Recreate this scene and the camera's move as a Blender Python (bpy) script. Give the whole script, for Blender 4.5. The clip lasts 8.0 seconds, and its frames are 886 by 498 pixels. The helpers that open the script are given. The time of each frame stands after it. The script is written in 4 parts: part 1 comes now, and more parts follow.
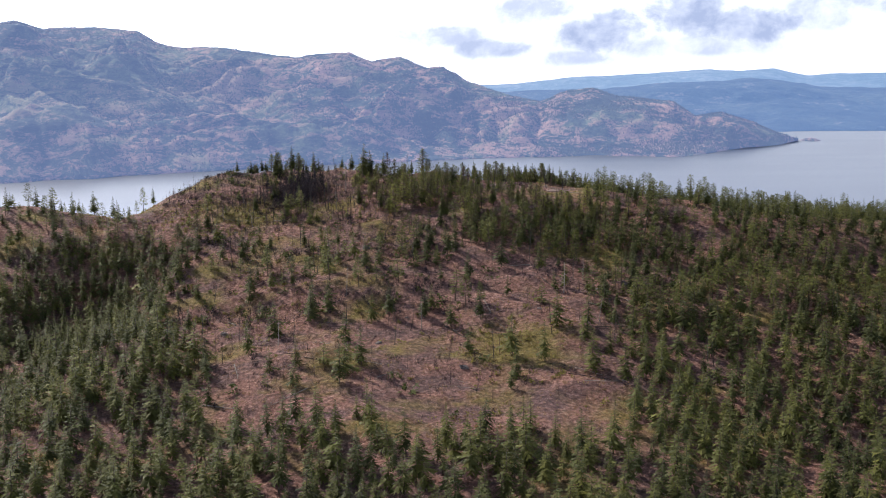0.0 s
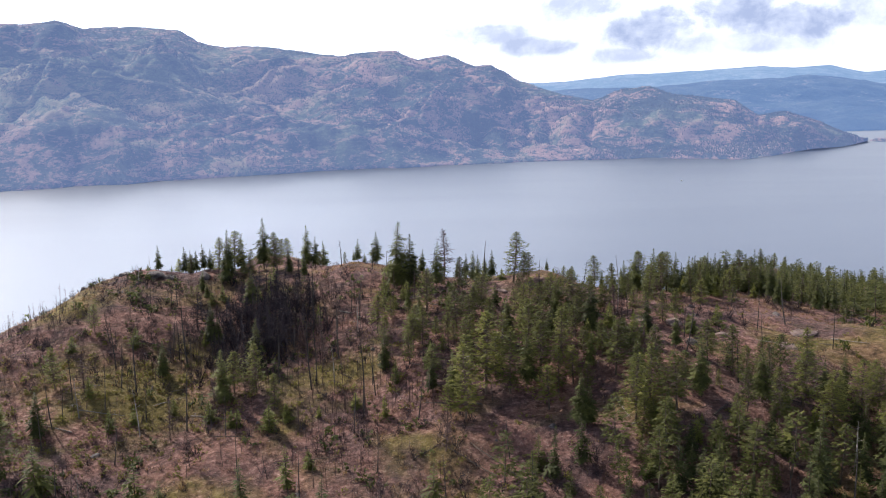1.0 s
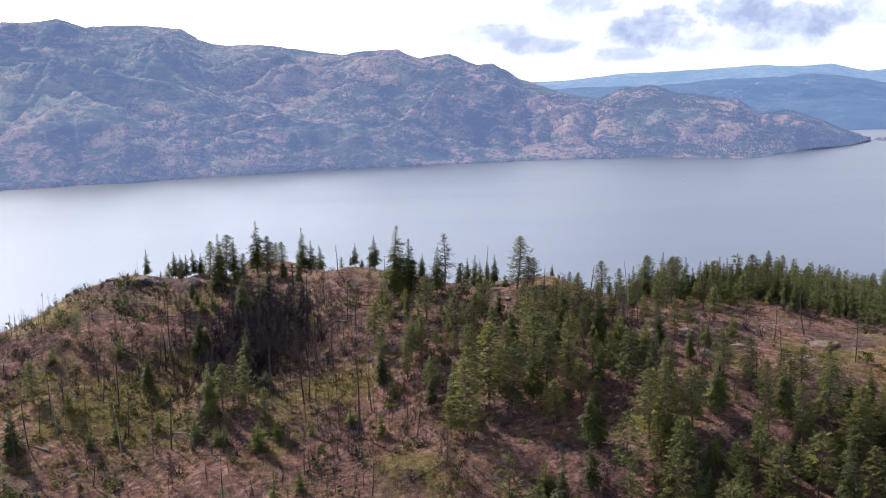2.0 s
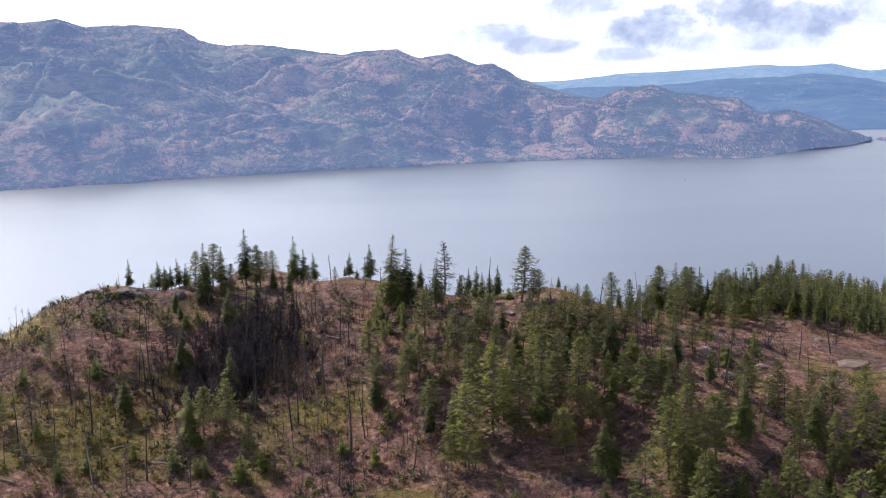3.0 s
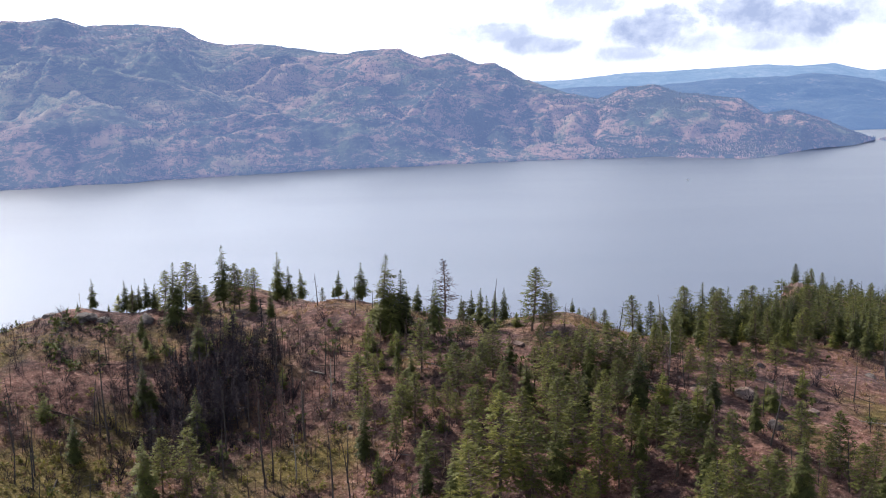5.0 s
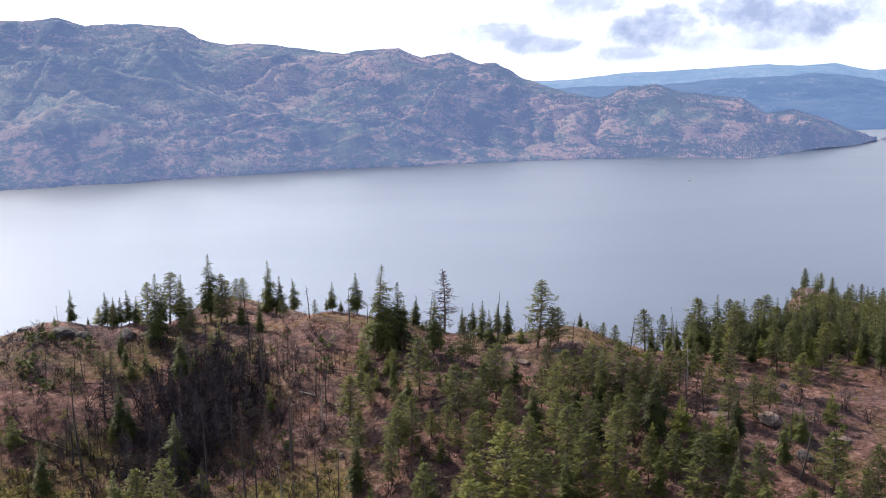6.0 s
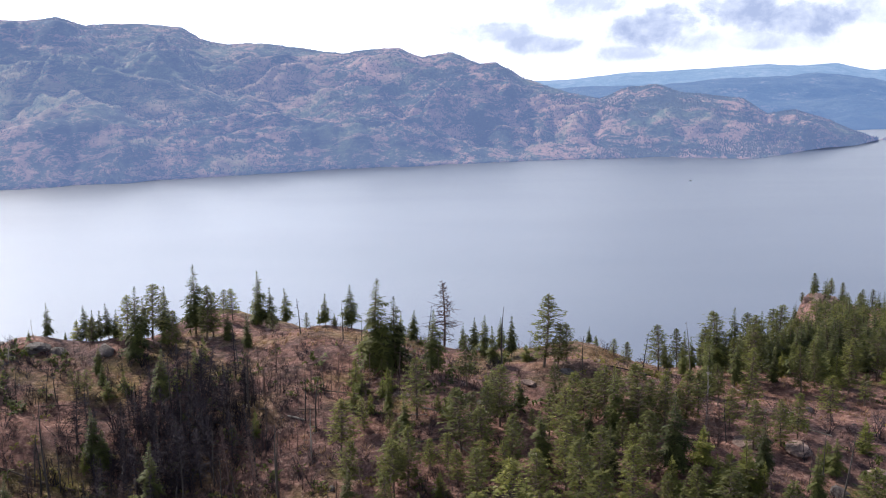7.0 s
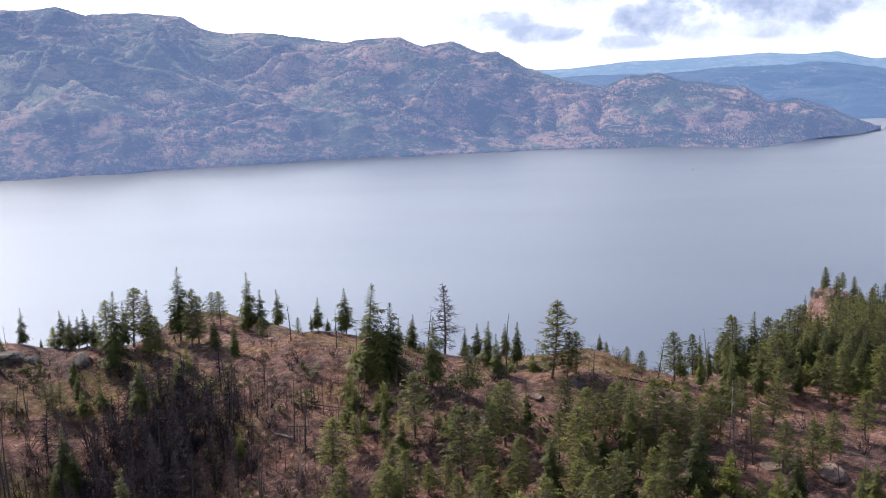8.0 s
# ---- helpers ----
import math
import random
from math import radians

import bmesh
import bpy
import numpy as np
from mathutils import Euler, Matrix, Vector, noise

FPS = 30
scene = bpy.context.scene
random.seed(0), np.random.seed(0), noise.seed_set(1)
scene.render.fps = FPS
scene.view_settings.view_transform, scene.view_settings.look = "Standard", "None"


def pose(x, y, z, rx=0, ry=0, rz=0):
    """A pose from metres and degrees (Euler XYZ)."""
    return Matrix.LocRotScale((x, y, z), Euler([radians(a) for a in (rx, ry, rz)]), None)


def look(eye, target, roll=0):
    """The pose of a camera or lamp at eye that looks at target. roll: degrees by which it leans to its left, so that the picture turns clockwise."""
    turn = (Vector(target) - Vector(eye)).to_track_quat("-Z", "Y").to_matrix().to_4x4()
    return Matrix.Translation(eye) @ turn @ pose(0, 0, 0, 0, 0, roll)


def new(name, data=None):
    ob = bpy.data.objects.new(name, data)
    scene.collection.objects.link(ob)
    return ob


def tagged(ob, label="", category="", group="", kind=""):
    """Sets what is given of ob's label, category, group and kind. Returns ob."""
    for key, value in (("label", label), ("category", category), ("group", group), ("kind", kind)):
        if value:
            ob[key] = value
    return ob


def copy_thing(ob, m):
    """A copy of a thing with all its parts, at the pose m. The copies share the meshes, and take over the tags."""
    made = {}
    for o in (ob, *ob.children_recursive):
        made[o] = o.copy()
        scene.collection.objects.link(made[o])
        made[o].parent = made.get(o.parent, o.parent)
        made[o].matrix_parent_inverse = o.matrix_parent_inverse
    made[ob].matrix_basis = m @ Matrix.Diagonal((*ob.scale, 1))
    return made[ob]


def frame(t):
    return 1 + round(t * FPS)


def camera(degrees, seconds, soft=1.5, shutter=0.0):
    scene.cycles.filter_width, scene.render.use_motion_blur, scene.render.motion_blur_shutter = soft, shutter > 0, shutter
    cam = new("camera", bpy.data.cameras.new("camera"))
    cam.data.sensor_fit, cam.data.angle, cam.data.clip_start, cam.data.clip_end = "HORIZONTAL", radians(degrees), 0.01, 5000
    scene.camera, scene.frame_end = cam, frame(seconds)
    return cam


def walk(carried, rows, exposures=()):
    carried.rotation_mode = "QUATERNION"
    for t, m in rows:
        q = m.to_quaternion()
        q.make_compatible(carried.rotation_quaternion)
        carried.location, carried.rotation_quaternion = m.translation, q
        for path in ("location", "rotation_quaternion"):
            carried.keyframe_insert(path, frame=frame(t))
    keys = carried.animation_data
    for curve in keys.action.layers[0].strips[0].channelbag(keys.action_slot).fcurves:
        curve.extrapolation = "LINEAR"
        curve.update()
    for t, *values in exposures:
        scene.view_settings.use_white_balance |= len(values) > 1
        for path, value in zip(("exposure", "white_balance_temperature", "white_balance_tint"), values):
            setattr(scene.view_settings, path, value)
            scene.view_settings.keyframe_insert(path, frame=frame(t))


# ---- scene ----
cam = camera(46.0, 8.0, soft=1.05)
# seconds, x, y, z, yaw, pitch, lean to the left
ROWS = [
    (0.0, -0.534, 7.859, 30.367, 0.18, -8.93, -0.69),
    (0.1, -0.708, 10.533, 30.582, 0.40, -8.95, -0.76),
    (0.2, -0.900, 13.504, 30.809, 0.65, -8.97, -0.83),
    (0.3, -1.147, 17.101, 30.838, 1.16, -8.96, -0.90),
    (0.4, -1.397, 20.765, 30.867, 1.68, -8.95, -0.97),
    (0.5, -1.636, 24.264, 30.895, 2.18, -8.94, -1.03),
    (0.6, -1.755, 26.454, 30.830, 2.45, -8.96, -1.00),
    (0.7, -1.810, 27.482, 30.799, 2.58, -8.97, -0.98),
    (0.8, -1.839, 28.013, 30.784, 2.65, -8.97, -0.98),
    (0.9, -1.857, 28.344, 30.774, 2.69, -8.98, -0.97),
    (1.0, -1.871, 28.610, 30.766, 2.72, -8.98, -0.97),
    (1.5, -1.876, 29.123, 30.739, 2.80, -9.03, -0.97),
    (3.0, -1.934, 30.749, 30.737, 2.84, -9.05, -0.96),
    (3.5, -1.953, 31.285, 30.736, 2.86, -9.05, -0.95),
    (4.0, -1.972, 31.817, 30.736, 2.87, -9.06, -0.94),
    (4.5, -1.991, 32.347, 30.735, 2.89, -9.07, -0.94),
    (6.0, -2.048, 33.916, 30.733, 2.93, -9.09, -0.92),
    (6.5, -2.067, 34.432, 30.732, 2.95, -9.10, -0.91),
    (7.0, -2.086, 34.946, 30.731, 2.96, -9.10, -0.90),
    (7.5, -2.105, 35.456, 30.731, 3.00, -9.23, -0.97),
    (8.0, -2.124, 35.963, 30.730, 3.03, -9.67, -1.03),
]
walk(cam, [(t, pose(x, y, z, 90 + pitch, 0, yaw) @ pose(0, 0, 0, 0, 0, lean)) for t, x, y, z, yaw, pitch, lean in ROWS])

# The place stands at about 1:14 of its size in nature (a 13 m fir is 0.9 m here), so that the fast
# opening flight keeps within the pace allowed for the camera. Lake level is z = 0.

# ---- sky and sun ----
SUN_AZ, SUN_EL = -43.0, 37.0          # degrees from straight ahead (left: minus) and above the horizon
scene.view_settings.exposure = 0.43
sun_dir = Vector((math.sin(radians(SUN_AZ)) * math.cos(radians(SUN_EL)), math.cos(radians(SUN_AZ)) * math.cos(radians(SUN_EL)), math.sin(radians(SUN_EL))))
sun = new("sun", bpy.data.lights.new("sun", "SUN"))
sun.data.energy, sun.data.angle, sun.data.color = 4.9, radians(0.6), (1.0, 0.92, 0.80)
sun.matrix_world = look(tuple(sun_dir * 100), (0, 0, 0))


def link(tree, a, b):
    tree.links.new(a, b)


def node(tree, kind, **inputs):
    n = tree.nodes.new(kind)
    for key, value in inputs.items():
        n.inputs[key.replace("_", " ")].default_value = value
    return n


def math_node(tree, op, a, b=None, c=None, clamp=False):
    n = tree.nodes.new("ShaderNodeMath")
    n.operation, n.use_clamp = op, clamp
    for k, v in enumerate((a, b, c)):
        if v is None:
            continue
        if isinstance(v, (int, float)):
            n.inputs[k].default_value = v
        else:
            link(tree, v, n.inputs[k])
    return n.outputs[0]


def ramp(tree, value, stops, interpolation="LINEAR"):
    n = tree.nodes.new("ShaderNodeValToRGB")
    n.color_ramp.interpolation = interpolation
    e = n.color_ramp.elements
    while len(e) < len(stops):
        e.new(0.5)
    for k, (p, c) in enumerate(stops):
        e[k].position = p
        e[k].color = (*c, 1) if isinstance(c, tuple) else (c, c, c, 1)
    link(tree, value, n.inputs[0])
    return n.outputs[0]


def mix(tree, factor, a, b, blend="MIX"):
    n = tree.nodes.new("ShaderNodeMix")
    n.data_type, n.blend_type = "RGBA", blend
    for socket, v in ((n.inputs[0], factor), (n.inputs[6], a), (n.inputs[7], b)):
        if isinstance(v, (int, float)):
            socket.default_value = v
        elif isinstance(v, tuple):
            socket.default_value = (*v, 1)
        else:
            link(tree, v, socket)
    return n.outputs[2]


def noise_tex(tree, vector, scale, detail=4.0, rough=0.55, distortion=0.0):
    n = tree.nodes.new("ShaderNodeTexNoise")
    n.inputs["Scale"].default_value, n.inputs["Detail"].default_value = scale, detail
    n.inputs["Roughness"].default_value, n.inputs["Distortion"].default_value = rough, distortion
    link(tree, vector, n.inputs["Vector"])
    return n.outputs["Fac"]


def mapping(tree, vector, scale=(1, 1, 1), location=(0, 0, 0)):
    n = tree.nodes.new("ShaderNodeMapping")
    n.inputs["Scale"].default_value, n.inputs["Location"].default_value = scale, location
    link(tree, vector, n.inputs["Vector"])
    return n.outputs[0]


world = bpy.data.worlds.new("world")
scene.world = world
world.use_nodes = True
wt = world.node_tree
wt.nodes.clear()
sky = wt.nodes.new("ShaderNodeTexSky")
sky.sky_type, sky.sun_disc = "NISHITA", False
sky.sun_elevation, sky.sun_rotation = radians(SUN_EL), radians(SUN_AZ)
sky.altitude, sky.air_density, sky.dust_density = 600, 1.0, 1.5
way = wt.nodes.new("ShaderNodeTexCoord").outputs["Generated"]
axes = wt.nodes.new("ShaderNodeSeparateXYZ")
link(wt, way, axes.inputs[0])
sky_blue = mix(wt, 1.0, sky.outputs[0], (0.075, 0.075, 0.075), "MULTIPLY")
# broken cloud: large sheets low over the horizon, thinning out overhead
overhead = noise_tex(wt, way, 2.2, 6.0, 0.6)
low = ramp(wt, axes.outputs[2], [(0.0, 1.0), (0.20, 0.96), (0.50, 0.0)])
cover_of = math_node(wt, "MAXIMUM", low, ramp(wt, overhead, [(0.54, 0.0), (0.72, 0.4)]))
# the grey undersides of the cumulus over the far end of the lake: bearing, height (both tangents), half width, half height, depth
ahead = math_node(wt, "MAXIMUM", axes.outputs[1], 0.05)
east_of = math_node(wt, "DIVIDE", axes.outputs[0], ahead)
above = math_node(wt, "DIVIDE", axes.outputs[2], ahead)
curl = noise_tex(wt, mapping(wt, way, (26, 26, 34), (3.1, 0, 0.7)), 1.0, 6.0, 0.62, 0.4)
wisp = noise_tex(wt, mapping(wt, way, (60, 60, 80), (1.1, 0, 0.3)), 1.0, 6.0, 0.6, 0.3)
ragged = math_node(wt, "ADD", math_node(wt, "MULTIPLY", math_node(wt, "SUBTRACT", curl, 0.5), 1.7), math_node(wt, "MULTIPLY", math_node(wt, "SUBTRACT", wisp, 0.5), 0.5))
under = None
for b0, h0, wide, high, depth in ((0.145, 0.047, 0.040, 0.018, 1.0), (0.080, 0.068, 0.050, 0.013, 0.7), (0.0, 0.045, 0.042, 0.010, 0.75), (0.045, 0.034, 0.036, 0.010, 0.85), (0.124, 0.024, 0.030, 0.008, 0.7), (0.232, 0.068, 0.036, 0.024, 1.0), (0.285, 0.052, 0.052, 0.016, 1.0), (0.235, 0.034, 0.080, 0.010, 0.65), (0.350, 0.060, 0.036, 0.022, 0.65), (0.30, 0.090, 0.07, 0.010, 0.5), (0.13, 0.095, 0.05, 0.012, 0.5), (0.40, 0.075, 0.05, 0.012, 0.8)):
    du = math_node(wt, "DIVIDE", math_node(wt, "SUBTRACT", east_of, b0), wide)
    dv = math_node(wt, "DIVIDE", math_node(wt, "SUBTRACT", above, h0), high)
    far_off = math_node(wt, "SQRT", math_node(wt, "ADD", math_node(wt, "MULTIPLY", du, du), math_node(wt, "MULTIPLY", dv, dv)))
    one = math_node(wt, "MULTIPLY", ramp(wt, math_node(wt, "SUBTRACT", 1.60, math_node(wt, "ADD", far_off, ragged)), [(0.0, 0.0), (1.0, 1.0)], "EASE"), depth)
    under = one if under is None else math_node(wt, "MAXIMUM", under, one)
# cloud shines the more, the nearer it lies to the sun
toward = wt.nodes.new("ShaderNodeVectorMath")
toward.operation = "DOT_PRODUCT"
link(wt, way, toward.inputs[0])
toward.inputs[1].default_value = tuple(sun_dir)
glare = math_node(wt, "DIVIDE", math_node(wt, "SUBTRACT", toward.outputs["Value"], 0.52), 0.48, clamp=True)
shine = math_node(wt, "ADD", 1.45, math_node(wt, "MULTIPLY", math_node(wt, "MULTIPLY", glare, glare), 7.4))
shine = math_node(wt, "ADD", shine, ramp(wt, axes.outputs[2], [(0.03, 0.0), (0.09, 0.80), (0.14, 0.92), (0.20, 0.72), (0.27, 0.45), (0.45, 0.1)]))
shine = math_node(wt, "ADD", shine, ramp(wt, axes.outputs[2], [(0.08, 0.0), (0.15, 0.15), (0.30, 0.15), (0.45, 0.0)]))
bright = wt.nodes.new("ShaderNodeVectorMath")
bright.operation = "SCALE"
bright.inputs[0].default_value = (0.735, 0.775, 0.875)
link(wt, shine, bright.inputs["Scale"])
bright = bright.outputs[0]
billow = noise_tex(wt, mapping(wt, way, (34, 34, 44), (5.3, 0, 0.9)), 1.0, 7.0, 0.6, 0.2)
thin_veil = math_node(wt, "MULTIPLY", ramp(wt, noise_tex(wt, mapping(wt, way, (11, 11, 55), (2.2, 0, 0.4)), 1.0, 6.0, 0.6, 0.3), [(0.44, 0.0), (0.66, 0.30)]), ramp(wt, east_of, [(0.0, 0.0), (0.14, 1.0)]))
under = math_node(wt, "MAXIMUM", math_node(wt, "MULTIPLY", under, ramp(wt, billow, [(0.32, 0.45), (0.62, 1.0)])), thin_veil)
cloud = mix(wt, ramp(wt, under, [(0.0, 0.0), (0.30, 0.72), (0.62, 0.93), (1.0, 1.0)]), bright, mix(wt, ramp(wt, under, [(0.35, 0.0), (0.95, 1.0)]), (0.60, 0.66, 0.82), (0.345, 0.415, 0.62)))
heaven = mix(wt, cover_of, sky_blue, cloud)
back = node(wt, "ShaderNodeBackground", Strength=1.0)
link(wt, heaven, back.inputs[0])
world_out = wt.nodes.new("ShaderNodeOutputWorld")
link(wt, back.outputs[0], world_out.inputs[0])

# ---- materials ----


def material(name):
    m = bpy.data.materials.new(name)
    m.use_nodes = True
    t = m.node_tree
    bsdf = t.nodes["Principled BSDF"]
    return m, t, bsdf


def object_coords(t):
    return t.nodes.new("ShaderNodeTexCoord").outputs["Object"]


def place_coords(t):
    return t.nodes.new("ShaderNodeNewGeometry").outputs["Position"]


def bump(t, bsdf, height, strength, distance):
    b = node(t, "ShaderNodeBump", Strength=strength, Distance=distance)
    link(t, height, b.inputs["Height"])
    link(t, b.outputs[0], bsdf.inputs["Normal"])


def ground_material():
    """Burnt hillside: red-brown needle duff, pale dry grass, grey ash and yellow-green new growth."""
    m, t, bsdf = material("burnt hillside")
    p = place_coords(t)
    broad = noise_tex(t, p, 0.22, 4, 0.6, 0.4)
    patch = noise_tex(t, p, 0.9, 6, 0.65, 0.5)
    grain = noise_tex(t, p, 9.0, 6, 0.7)
    fine = noise_tex(t, p, 42.0, 3, 0.6)
    duff = ramp(t, grain, [(0.28, (0.034, 0.020, 0.018)), (0.44, (0.140, 0.070, 0.058)), (0.58, (0.262, 0.138, 0.114)), (0.74, (0.52, 0.33, 0.28))])
    ash = ramp(t, grain, [(0.30, (0.025, 0.018, 0.020)), (0.52, (0.108, 0.062, 0.062)), (0.75, (0.29, 0.180, 0.168))])
    grass = ramp(t, grain, [(0.30, (0.048, 0.042, 0.014)), (0.55, (0.172, 0.134, 0.036)), (0.75, (0.26, 0.205, 0.075))])
    base = mix(t, ramp(t, patch, [(0.42, 0.0), (0.60, 1.0)]), duff, ash)
    growth = math_node(t, "MULTIPLY", ramp(t, noise_tex(t, p, 0.5, 5, 0.6, 0.3), [(0.50, 0.0), (0.62, 1.0)]), ramp(t, broad, [(0.40, 0.0), (0.55, 0.85)]))
    for place, wide in (((-7.8, 44.8, 26.0), 2.6), ((1.2, 33.4, 24.0), 2.4), ((-4.2, 45.0, 26.0), 1.3)):
        gap = t.nodes.new("ShaderNodeVectorMath")
        gap.operation = "DISTANCE"
        link(t, p, gap.inputs[0])
        gap.inputs[1].default_value = place
        near = math_node(t, "SUBTRACT", 1.0, math_node(t, "DIVIDE", gap.outputs["Value"], wide))
        growth = math_node(t, "MAXIMUM", growth, ramp(t, math_node(t, "ADD", near, math_node(t, "MULTIPLY", math_node(t, "SUBTRACT", patch, 0.5), 2.4)), [(0.25, 0.0), (0.75, 0.85)]))
    base = mix(t, growth, base, grass)
    specks = ramp(t, fine, [(0.62, 0.0), (0.72, 0.6)])
    base = mix(t, specks, base, (0.46, 0.40, 0.34))
    link(t, base, bsdf.inputs["Base Color"])
    bsdf.inputs["Roughness"].default_value = 0.95
    bsdf.inputs["Specular IOR Level"].default_value = 0.15
    bump(t, bsdf, math_node(t, "ADD", grain, math_node(t, "MULTIPLY", fine, 0.4)), 0.9, 0.09)
    return m


def needle_material(name, dark, mid, light, scale):
    m, t, bsdf = material(name)
    geo = t.nodes.new("ShaderNodeNewGeometry")
    info = t.nodes.new("ShaderNodeObjectInfo")
    spread = math_node(t, "ADD", math_node(t, "MULTIPLY", geo.outputs["Random Per Island"], 0.55), math_node(t, "MULTIPLY", info.outputs["Random"], 0.45))
    stand = noise_tex(t, geo.outputs["Position"], scale, 3, 0.5)
    v = math_node(t, "ADD", math_node(t, "MULTIPLY", spread, 0.5), math_node(t, "MULTIPLY", stand, 0.5))
    colour = ramp(t, v, [(0.25, dark), (0.5, mid), (0.75, light)])
    link(t, colour, bsdf.inputs["Base Color"])
    bsdf.inputs["Roughness"].default_value = 0.7
    bsdf.inputs["Specular IOR Level"].default_value = 0.12
    thin = t.nodes.new("ShaderNodeBsdfTranslucent")
    link(t, mix(t, 1.0, colour, (1.10, 1.2, 0.65), "MULTIPLY"), thin.inputs[0])
    blend = node(t, "ShaderNodeMixShader", Fac=0.28)
    link(t, bsdf.outputs[0], blend.inputs[1])
    link(t, thin.outputs[0], blend.inputs[2])
    link(t, blend.outputs[0], t.nodes["Material Output"].inputs[0])
    return m


def bark_material(name, dark, light, scale=18.0):
    m, t, bsdf = material(name)
    p = object_coords(t)
    grain = noise_tex(t, mapping(t, p, (1, 1, 0.25)), scale * 3, 5, 0.65)
    info = t.nodes.new("ShaderNodeObjectInfo").outputs["Random"]
    v = math_node(t, "ADD", math_node(t, "MULTIPLY", grain, 0.8), math_node(t, "MULTIPLY", info, 0.25))
    link(t, ramp(t, v, [(0.3, dark), (0.75, light)]), bsdf.inputs["Base Color"])
    bsdf.inputs["Roughness"].default_value = 0.9
    bump(t, bsdf, grain, 0.7, 0.01)
    return m


def rock_material(name, dark, mid, pale):
    """Gneiss with dark lichen and paler broken faces."""
    m, t, bsdf = material(name)
    p = place_coords(t)
    a = noise_tex(t, mapping(t, p, (1, 1, 2.5)), 3.0, 7, 0.65, 0.6)
    b = noise_tex(t, p, 22.0, 4, 0.6)
    base = ramp(t, a, [(0.32, dark), (0.50, mid), (0.68, pale)])
    base = mix(t, ramp(t, b, [(0.58, 0.0), (0.70, 0.7)]), base, tuple(c * 0.8 for c in mid))
    link(t, base, bsdf.inputs["Base Color"])
    bsdf.inputs["Roughness"].default_value = 0.85
    bump(t, bsdf, math_node(t, "ADD", a, math_node(t, "MULTIPLY", b, 0.3)), 0.8, 0.12)
    return m


def water_material():
    m, t, bsdf = material("lake water")
    p = place_coords(t)
    bsdf.inputs["Base Color"].default_value = (0.074, 0.097, 0.158, 1)
    bsdf.inputs["IOR"].default_value = 1.333
    gusts = noise_tex(t, mapping(t, p, (0.012, 0.03, 1)), 1.0, 4, 0.5)
    link(t, ramp(t, gusts, [(0.35, 0.36), (0.65, 0.38)]), bsdf.inputs["Roughness"])
    waves = noise_tex(t, mapping(t, p, (1.0, 2.2, 1)), 1.1, 3, 0.6)
    ripples = noise_tex(t, mapping(t, p, (1.0, 1.8, 1)), 6.0, 2, 0.6)
    bump(t, bsdf, math_node(t, "ADD", waves, math_node(t, "MULTIPLY", ripples, 0.35)), 0.20, 0.09)
    return m


def far_material(name, forest, meadow, rock, haze, haze_glow, scale, rockiness=0.5, grassy=None):
    """Distant slopes: forest broken by bare rock and grass, with the air's haze painted on as emission."""
    m, t, bsdf = material(name)
    p = place_coords(t)
    broad = noise_tex(t, mapping(t, p, (1, 0.6, 1.4)), scale, 4, 0.6, 0.8)
    strata = noise_tex(t, mapping(t, p, (0.8, 0.5, 2.0)), scale * 6.5, 7, 0.74, 0.8)
    fine = noise_tex(t, mapping(t, p, (1, 0.6, 1.6)), scale * 30, 6, 0.8)
    v = math_node(t, "ADD", math_node(t, "MULTIPLY", broad, 0.40), math_node(t, "MULTIPLY", strata, 0.72))
    v = math_node(t, "ADD", v, math_node(t, "MULTIPLY", math_node(t, "SUBTRACT", fine, 0.5), 0.46))
    deep = tuple(c * 0.5 for c in forest)
    edge = 1 - rockiness
    base = ramp(t, v, [(edge - 0.16, deep), (edge - 0.03, forest), (edge + 0.03, rock), (edge + 0.16, tuple(min(1, c * 1.5) for c in rock))])
    green = math_node(t, "MULTIPLY", ramp(t, noise_tex(t, p, scale * 1.6, 5, 0.6, 0.6), [(0.52, 0.0), (0.66, 1.0)]), ramp(t, fine, [(0.35, 0.2), (0.6, 1.0)]))
    if grassy:
        # open grass on the western benches
        axes = t.nodes.new("ShaderNodeSeparateXYZ")
        link(t, p, axes.inputs[0])
        west = math_node(t, "DIVIDE", math_node(t, "SUBTRACT", axes.outputs[0], grassy[0]), grassy[1] - grassy[0], clamp=True)
        bench = math_node(t, "MULTIPLY", west, ramp(t, math_node(t, "DIVIDE", axes.outputs[2], 70), [(0.22, 0.0), (0.34, 1.0), (0.62, 0.8), (0.78, 0.0)]))
        green = math_node(t, "MAXIMUM", green, math_node(t, "MULTIPLY", bench, ramp(t, strata, [(0.42, 0.0), (0.54, 1.0)])))
    base = mix(t, math_node(t, "MULTIPLY", green, 0.7), base, meadow)
    link(t, base, bsdf.inputs["Base Color"])
    bsdf.inputs["Roughness"].default_value = 0.95
    bsdf.inputs["Specular IOR Level"].default_value = 0.1
    # blue haze of the air, put into the surface as even emission
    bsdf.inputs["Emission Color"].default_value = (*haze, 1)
    bsdf.inputs["Emission Strength"].default_value = haze_glow
    bump(t, bsdf, math_node(t, "ADD", strata, math_node(t, "MULTIPLY", fine, 0.5)), 0.9, 4.0)
    return m


